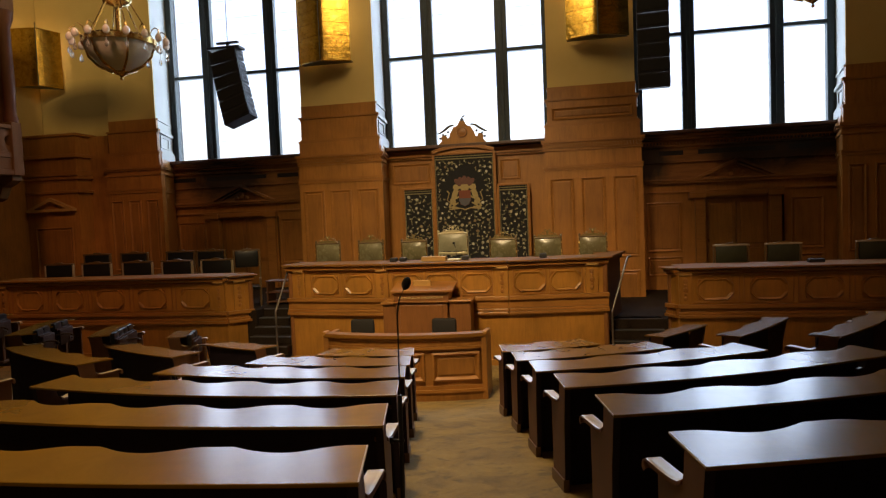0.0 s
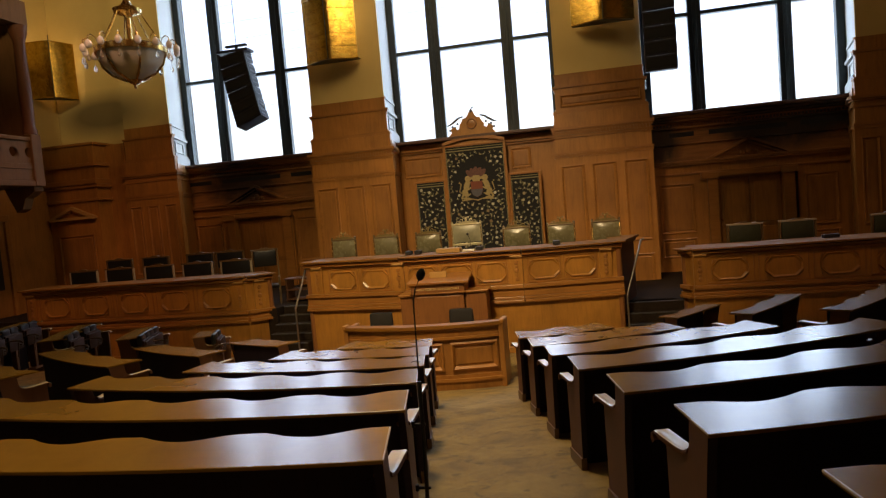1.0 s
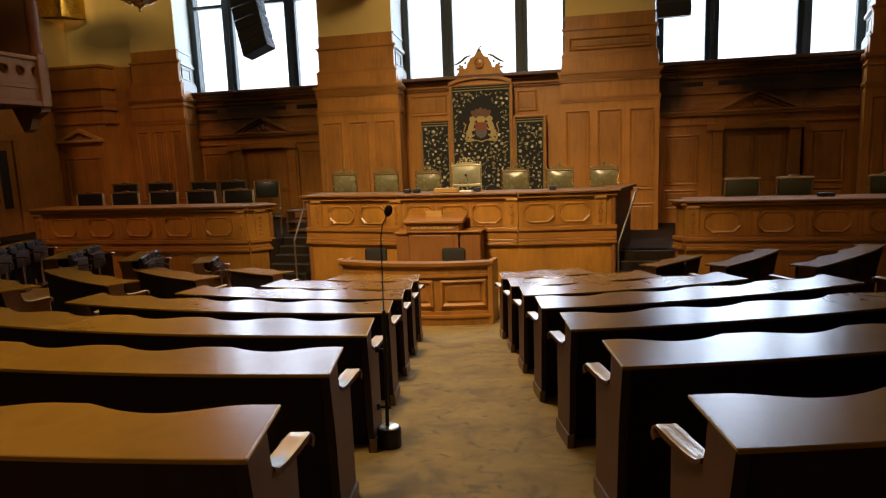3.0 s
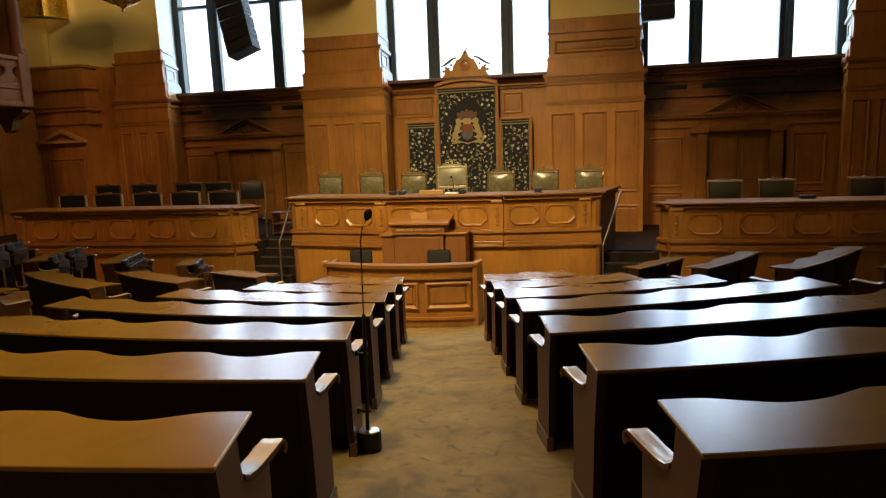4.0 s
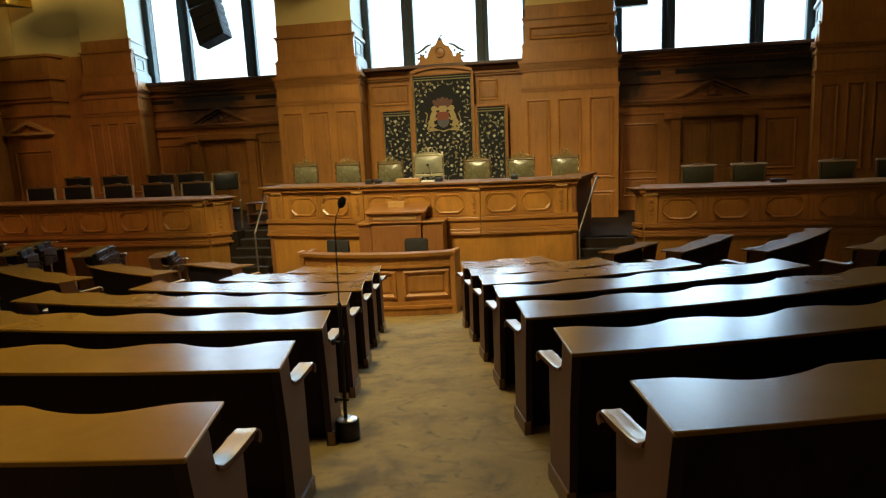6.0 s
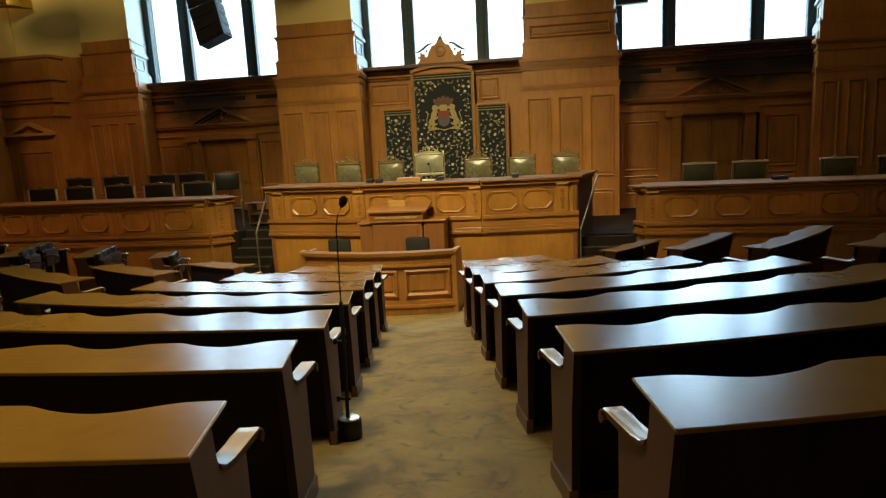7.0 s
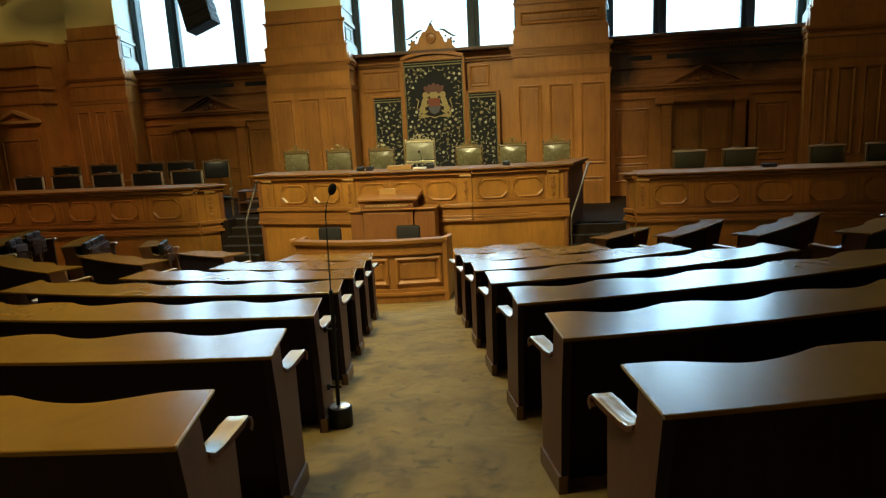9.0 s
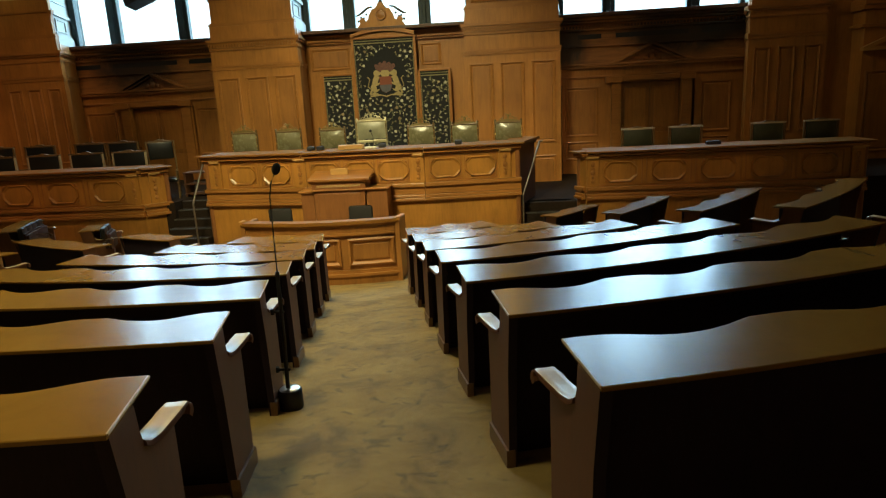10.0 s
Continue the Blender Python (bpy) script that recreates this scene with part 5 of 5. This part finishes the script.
def ornament():
    th = empty("carved_ornament", (0.01, 17.95, 4.4))
    tagged(th, "carved oak pediment with medallion and scrolls above the tapestry", "ornament")
    half = [(0.68, 0.1), (0.66, 0.27), (0.58, 0.36), (0.6, 0.44), (0.55, 0.51), (0.46, 0.5), (0.42, 0.43), (0.36, 0.46), (0.34, 0.56), (0.27, 0.66), (0.25, 0.72), (0.16, 0.74), (0.1, 0.8), (0.07, 0.88), (0.02, 0.9)]
    bm = bmesh.new()
    prism(bm, half + [(-x, z) for x, z in half[::-1]], 0.0, 0.1, "y")
    part("board", bm, DAIS, th)
    bm = bmesh.new()
    n = 12
    for y0, z0, z1 in ((-0.09, 0.0, 0.05), (-0.05, 0.05, 0.1)):
        top = [(-0.87 + 1.74 * k / n, z1 + 0.14 * (1 - (2 * k / n - 1) ** 2)) for k in range(n + 1)]
        low = [(x, z0 + 0.14 * (1 - (x / 0.87) ** 2)) for x, _ in top]
        prism(bm, top + low[::-1], y0, 0.12, "y")
    part("cornice", bm, OAK_H, th)
    bm = bmesh.new()
    prism(bm, [(-0.8, 0.0)] + [(-0.8 + 1.6 * k / n, 0.03 + 0.12 * (1 - (2 * k / n - 1) ** 2)) for k in range(n + 1)] + [(0.8, 0.0)], 0.0, 0.08, "y")
    part("tympanum", bm, DAIS, th)
    bm = bmesh.new()
    lathe(bm, [(0.001, 0.04), (0.1, 0.03), (0.12, 0.05), (0.14, 0.05), (0.15, 0.0)], steps=24)
    bmesh.ops.transform(bm, matrix=pose(0, 0, 0.57, 90, 0, 0), verts=bm.verts)
    part("medallion", bm, OAK_H, th, smooth=True)
    for s in (-1, 1):
        bm = bmesh.new()
        tube(bm, [(s * 0.24, 0.05, 0.79), (s * 0.36, 0.05, 0.76), (s * 0.5, 0.05, 0.66), (s * 0.62, 0.05, 0.59), (s * 0.7, 0.05, 0.57)], [0.018, 0.03, 0.034, 0.024, 0.012])
        part("scroll", bm, DARK_GILT, th)
        for k in range(4):
            bm = bmesh.new()
            bmesh.ops.create_icosphere(bm, subdivisions=1, radius=0.038, matrix=pose(s * (0.4 + 0.075 * k), 0.05, 0.6 - 0.035 * k - 0.06 * (k % 2)))
            part("blossom", bm, DARK_GILT, th)
    bm = bmesh.new()
    tube(bm, [(0, 0.05, 0.87), (0.0, 0.05, 0.92), (0, 0.05, 0.97), (0.03, 0.05, 1.01), (0.09, 0.05, 1.03)], [0.055, 0.06, 0.02, 0.025, 0.01])
    part("finial", bm, DARK_GILT, th)


DARK_GILT = plain("dark_gilding", (0.06, 0.05, 0.03), 0.45, 0.3, 0.3, 20)
ornament()

# ---- gilt wall lamps ----


def gold_leaf():
    m = Mat("gold_leaf_sheet")
    v = m.coords((1, 1, 1))
    n = m.noise(v, 7, 6, 0.7, 0.8)
    m.color(m.ramp(n, [(0.3, (0.36, 0.21, 0.03)), (0.5, (0.6, 0.38, 0.07)), (0.7, (0.75, 0.52, 0.14))]))
    m.b.inputs["Metallic"].default_value = 1.0
    m.rough(n, 0.15, 0.3)
    m.bump(n, 0.5, 0.02)
    return m.m


GOLD = gold_leaf()
BULB = bpy.data.materials.new("lamp_glow")
BULB.use_nodes = True
BULB.node_tree.nodes["Principled BSDF"].inputs["Emission Color"].default_value = (1, 0.7, 0.35, 1)
BULB.node_tree.nodes["Principled BSDF"].inputs["Emission Strength"].default_value = 6


def sconce(x, y, z, turn=0.0, w=0.75, power=1.6):
    th = empty("wall_lamp", (x, y, z), turn)
    tagged(th, "curved gold leaf wall lamp shade on the plaster", "wall lamp", group="gilt wall lamps")
    n = 20
    bm = bmesh.new()
    cols = []
    for k in range(n + 1):
        a = math.pi * k / n
        bow = 1 - abs(math.cos(a)) ** 1.2
        p = (w * math.cos(a), -0.36 * bow)
        q = ((w - 0.014) * math.cos(a), -0.346 * bow)
        cols.append([bm.verts.new((*c, zz)) for c, zz in ((p, 0), (p, 1.65), (q, 1.65), (q, 0))])
    for a, b in zip(cols, cols[1:]):
        for j in range(4):
            bm.faces.new((a[j], b[j], b[(j + 1) % 4], a[(j + 1) % 4]))
    bm.faces.new(cols[0])
    bm.faces.new(cols[-1][::-1])
    part("shade", bm, GOLD, th, smooth=True)
    bm = bmesh.new()
    tube(bm, [(0, -0.375, -0.06), (0, -0.375, 1.8)], 0.012)
    part("rod", bm, DARK_GILT, th)
    # raised seams between the gilt sheets
    for zz in (0.0, 0.33, 0.66, 0.99, 1.32, 1.64):
        bm = bmesh.new()
        tube(bm, [((w + 0.002) * math.cos(math.pi * k / n), -0.362 * (1 - abs(math.cos(math.pi * k / n)) ** 1.2), zz) for k in range(n + 1)], 0.004 if 0 < zz < 1.6 else 0.014, 6)
        part("seam", bm, GOLD, th)
    bm = bmesh.new()
    prism(bm, [((w - 0.02) * math.cos(math.pi * k / n), -0.34 * (1 - abs(math.cos(math.pi * k / n)) ** 1.2)) for k in range(n + 1)] + [(0.02 - w, 0.25), (w - 0.02, 0.25)], 0.02, 0.04, "z")
    part("bottom_plate", bm, DARK_GILT, th)
    part("bracket", boxes([(-0.3, 0.3, -0.02, 0.28, 0.1, 0.14), (-0.05, 0.05, -0.33, 0.3, 0.1, 0.14)]), DARK_GILT, th)
    m = th.matrix_world
    p = m @ Vector((0, 0.0, 1.2))
    lamp("wall_lamp_light", "POINT", p, power, WARM, shadow_soft_size=0.12)


sconce(-3.38, 16.62, 6.85, w=0.71)
sconce(3.66, 16.62, 6.88)
sconce(-12.3, 16.75, 6.92, 40, 0.62)
sconce(12.55, 16.75, 6.9, -45)

# ---- loudspeaker arrays ----


def line_array(x, y, z_top, n, lean, turn, w=0.36, flat=False):
    th = empty("loudspeaker_array", (x, y, z_top), turn)
    tagged(th, "hanging black line array loudspeaker of stacked cabinets", "loudspeaker", group="loudspeaker arrays")
    p, a = Vector((0, 0, 0)), 0.0
    for k in range(n):
        a += lean
        m = Matrix.Translation(p) @ pose(0, 0, 0, -a * 1.5, 0 if flat else -8 - a * 1.2, 0)
        bm = bmesh.new()
        prism(bm, [(-0.22, 0), (0.22, -0.02), (0.22, -0.3), (-0.22, -0.34)], -w, w, "x")
        bmesh.ops.transform(bm, matrix=m, verts=bm.verts)
        cab = part("cabinet", bm, BLACK, th)
        bm = boxes([(-w + 0.03, w - 0.03, -0.235, -0.22, -0.29, -0.04)])
        bmesh.ops.transform(bm, matrix=m, verts=bm.verts)
        part("grille", bm, FOAM, cab)
        bm = boxes([(w, w + 0.012, -0.1, 0.1, -0.25, -0.21), (w, w + 0.012, -0.1, 0.1, -0.12, -0.09), (w, w + 0.012, -0.14, -0.1, -0.25, -0.09), (w, w + 0.012, 0.1, 0.14, -0.25, -0.09)])
        bmesh.ops.transform(bm, matrix=m, verts=bm.verts)
        part("handle", bm, DARK_GREY, cab)
        p = m @ Vector((0, 0, -0.362 if k < 3 else -0.346))
    part("flying_frame", boxes([(-w - 0.05, w + 0.1, -0.2, 0.2, 0.05, 0.12), (-0.25, 0.4, -0.05, 0.05, 0.22, 0.28), (0.05, 0.12, -0.05, 0.05, 0.1, 0.25)], 0.01), BLACK, th)
    bm = bmesh.new()
    tube(bm, [(0.08, 0, 0.25), (0.08, 0, 12.0 - z_top)], 0.01)
    part("cable", bm, BLACK, th)


line_array(-6.45, 17.0, 7.5, 6, 1.6, 0, w=0.4)
line_array(4.93, 16.4, 7.95, 7, 0.0, -5, flat=True)


# ---- chandeliers ----
def chandelier(x, y, z):
    th = empty("chandelier", (x, y, z))
    tagged(th, "brass chandelier with frosted glass bowl and a ring of small globes", "chandelier", group="chandeliers")
    bm = bmesh.new()
    lathe(bm, [(0.02, 0.16), (0.14, 0.17), (0.4, 0.3), (0.58, 0.5), (0.66, 0.72), (0.64, 0.72), (0.56, 0.5), (0.38, 0.32), (0.02, 0.19)], steps=32)
    part("bowl", bm, FROST, th, "frosted glass bowl", smooth=True)
    bm = bmesh.new()
    lathe(bm, [(0.001, 0), (0.025, 0.01), (0.03, 0.04), (0.012, 0.06), (0.05, 0.09), (0.12, 0.13), (0.16, 0.17), (0.1, 0.18), (0.001, 0.18)], steps=20)
    part("finial", bm, BRASS, th, smooth=True)
    bm = bmesh.new()
    lathe(bm, [(0.64, 0.70), (0.7, 0.70), (0.71, 0.8), (0.66, 0.84), (0.63, 0.8), (0.64, 0.70)], steps=32)
    part("rim", bm, BRASS, th, smooth=True)
    for k in range(6):
        a = radians(60 * k + 20)
        c, s = math.cos(a), math.sin(a)
        bm = bmesh.new()
        tube(bm, [(r * c, r * s, zz) for r, zz in ((0.15, 0.16), (0.42, 0.285), (0.6, 0.475), (0.685, 0.72))], 0.024)
        part("rib", bm, BRASS, th)
        bm = bmesh.new()
        tube(bm, [(r * c, r * s, zz) for r, zz in ((0.66, 0.82), (0.55, 1.0), (0.35, 1.35), (0.25, 1.55))], 0.012)
        part("chain", bm, BRASS, th)
    for k in range(16):
        a = radians(22.5 * k)
        c, s = math.cos(a), math.sin(a)
        bm = bmesh.new()
        tube(bm, [(r * c, r * s, zz) for r, zz in ((0.68, 0.8), (0.74, 0.94), (0.82, 0.98), (0.88, 0.94), (0.89, 0.87))], 0.011)
        arm = part("arm", bm, BRASS, th)
        bm = bmesh.new()
        lathe(bm, [(0.001, 0), (0.045, 0.015), (0.068, 0.065), (0.064, 0.11), (0.035, 0.16), (0.02, 0.17)], (0.89 * c, 0.89 * s, 0.7), 12)
        part("globe", bm, GLOBE, arm, "white glass globe", smooth=True)
        bm = bmesh.new()
        lathe(bm, [(0.001, 0.0), (0.028, 0.025), (0.038, 0.065), (0.028, 0.11), (0.006, 0.15), (0.002, 0.27)], (0.9 * c, 0.9 * s, 0.44), 10)
        part("glass_drop", bm, CRYSTAL, arm, "clear glass drop", smooth=True)
    bm = bmesh.new()
    lathe(bm, [(0.05, 0.72), (0.05, 1.45), (0.1, 1.5), (0.26, 1.55), (0.28, 1.62), (0.12, 1.7), (0.06, 1.8), (0.05, 6.3), (0.001, 6.3)], steps=16)
    part("stem", bm, BRASS, th, smooth=True)
    return th


GLOBE = plain("white_glass", (0.72, 0.72, 0.68), 0.2, 0, 0.05, 5, 0.02)
CRYSTAL = plain("crystal_glass", (0.8, 0.82, 0.8), 0.12, 0, 0.05, 5, 0.0)
CRYSTAL.node_tree.nodes["Principled BSDF"].inputs["Transmission Weight"].default_value = 0.75
FROST = plain("frosted_glass", (0.6, 0.62, 0.55), 0.35, 0, 0.05, 5, 0.02)
ch = chandelier(-6.04, 12.0, 5.7)
copy_thing(ch, pose(6.9, 12.0, 5.86))

# ---- gallery and door on the west wall ----


def gallery():
    th = empty("gallery", (-10.5, 10.0, 4.1))
    tagged(th, "projecting timber gallery with pierced parapet and columns", "gallery", kind="structure")
    part("floor_slab", boxes([(-2.3, 0.08, -6, 3.9, 0.0, 0.14), (-2.3, 0.03, -6, 3.9, 0.14, 0.42)], 0.015), GALLERY, th)
    part("rail", boxes([(-0.14, 0.08, -6, 3.95, 1.12, 1.22)], 0.015), GALLERY, th)
    part("lower_rail", boxes([(-0.1, 0.05, -6, 3.95, 0.42, 0.56)], 0.012), GALLERY, th)
    for k in range(22):
        y0 = 3.9 - 0.45 * (k + 1)
        bm = bmesh.new()
        yc, zc, r = y0 + 0.225, 0.84, 0.125
        sq = [(y0, 0.56), (y0 + 0.45, 0.56), (y0 + 0.45, 1.12), (y0, 1.12)]
        n = 16
        for x in (-0.06, 0.02):
            ring = [bm.verts.new((x, yc + r * math.cos(2 * math.pi * j / n + math.pi / 4 + math.pi), zc + r * math.sin(2 * math.pi * j / n + math.pi / 4 + math.pi))) for j in range(n)]
            cs = [bm.verts.new((x, p, q)) for p, q in sq]
            for s in range(4):
                for j in range(4):
                    bm.faces.new((cs[s], ring[4 * s + j], ring[(4 * s + j + 1) % n]))
                bm.faces.new((cs[s], ring[(4 * s + 4) % n], cs[(s + 1) % 4]))
        part("pierced_panel", bm, GALLERY, th)
    for y in (3.85, 0.6, -2.6):
        part("post", boxes([(-0.2, 0.1, y - 0.15, y + 0.15, 0.0, 1.3)], 0.02), GALLERY, th)
        bm = bmesh.new()
        lathe(bm, [(0.16, 1.3), (0.17, 1.4), (0.13, 1.5), (0.15, 2.2), (0.13, 3.6), (0.2, 3.8), (0.22, 4.0)], (-0.05, y, 0), 18)
        part("column", bm, COLUMN, th, smooth=True)
        bm = bmesh.new()
        prism(bm, [(-0.9, 0.0), (0.0, 0.0), (0.0, -0.12), (-0.12, -0.2), (-0.3, -0.28), (-0.42, -0.55), (-0.6, -0.62)], y - 0.13, y + 0.13, "y")
        part("bracket", bm, GALLERY, th)
    part("beam", boxes([(-0.3, 0.12, -6, 4.0, 4.0, 4.6)]), GALLERY, th)
    part("back", boxes([(-2.28, -2.2, -6, 3.9, 0.42, 4.5), (-2.2, -0.1, 3.75, 3.85, 0.42, 4.5)]), GALLERY, th)


GALLERY = wood("gallery_dark_oak", (0.15, 0.075, 0.03), (6, 6, 1), 0.55, 0.7, spec=0.08)
COLUMN = wood("gallery_column", (0.11, 0.04, 0.016), (6, 6, 1), 0.45, 0.6, spec=0.2)
gallery()

door = empty("door_1", (-12.8, 14.2, P_SIDE))
tagged(door, "oak double door with narrow dark glass panes", "door", kind="structure")
part("frame", boxes([(0, 0.12, -0.95, 0.78, 2.62, 2.8), (0, 0.1, 0.66, 0.8, 0, 2.62), (0, 0.1, -0.95, -0.8, 0, 2.62)], 0.012), OAK_H, door)
for y0, y1 in ((-0.78, -0.08), (-0.06, 0.64)):
    leaf = part("leaf", boxes([(0.0, 0.05, y0, y1, 0, 2.62)], 0.01), OAK_D, door)
    part("glass_pane", boxes([(0.05, 0.06, y0 + 0.22, y1 - 0.2, 0.75, 2.35)]), BLACK, leaf)
    part("handle", boxes([(0.05, 0.1, y0 + 0.05, y0 + 0.08, 0.95, 1.1)], 0.008), BRASS, leaf)

for i, c in enumerate((-6.88, 7.205)):
    d = empty("door_%d" % (i + 2), (c, 18.45, P_SIDE))
    tagged(d, "dark oak panelled double door under a pediment", "door", kind="structure")
    for s in (-1, 1):
        x0, x1 = (-0.775, -0.006) if s < 0 else (0.006, 0.775)
        leaf = part("leaf", boxes([(x0, x1, -0.03, 0.02, 0, 2.12)], 0.01), OAK_D, d)
        part("panel", boxes([(x0 + 0.1, x1 - 0.1, -0.045, -0.02, 0.9, 2.0)], 0.01), OAK, leaf)
        part("panel", boxes([(x0 + 0.1, x1 - 0.1, -0.045, -0.02, 0.12, 0.78)], 0.01), OAK, leaf)
        if s < 0:
            bm = bmesh.new()
            bmesh.ops.create_icosphere(bm, subdivisions=2, radius=0.035, matrix=pose(x0 + 0.06, -0.07, 1.0))
            part("knob", bm, BRASS, leaf)
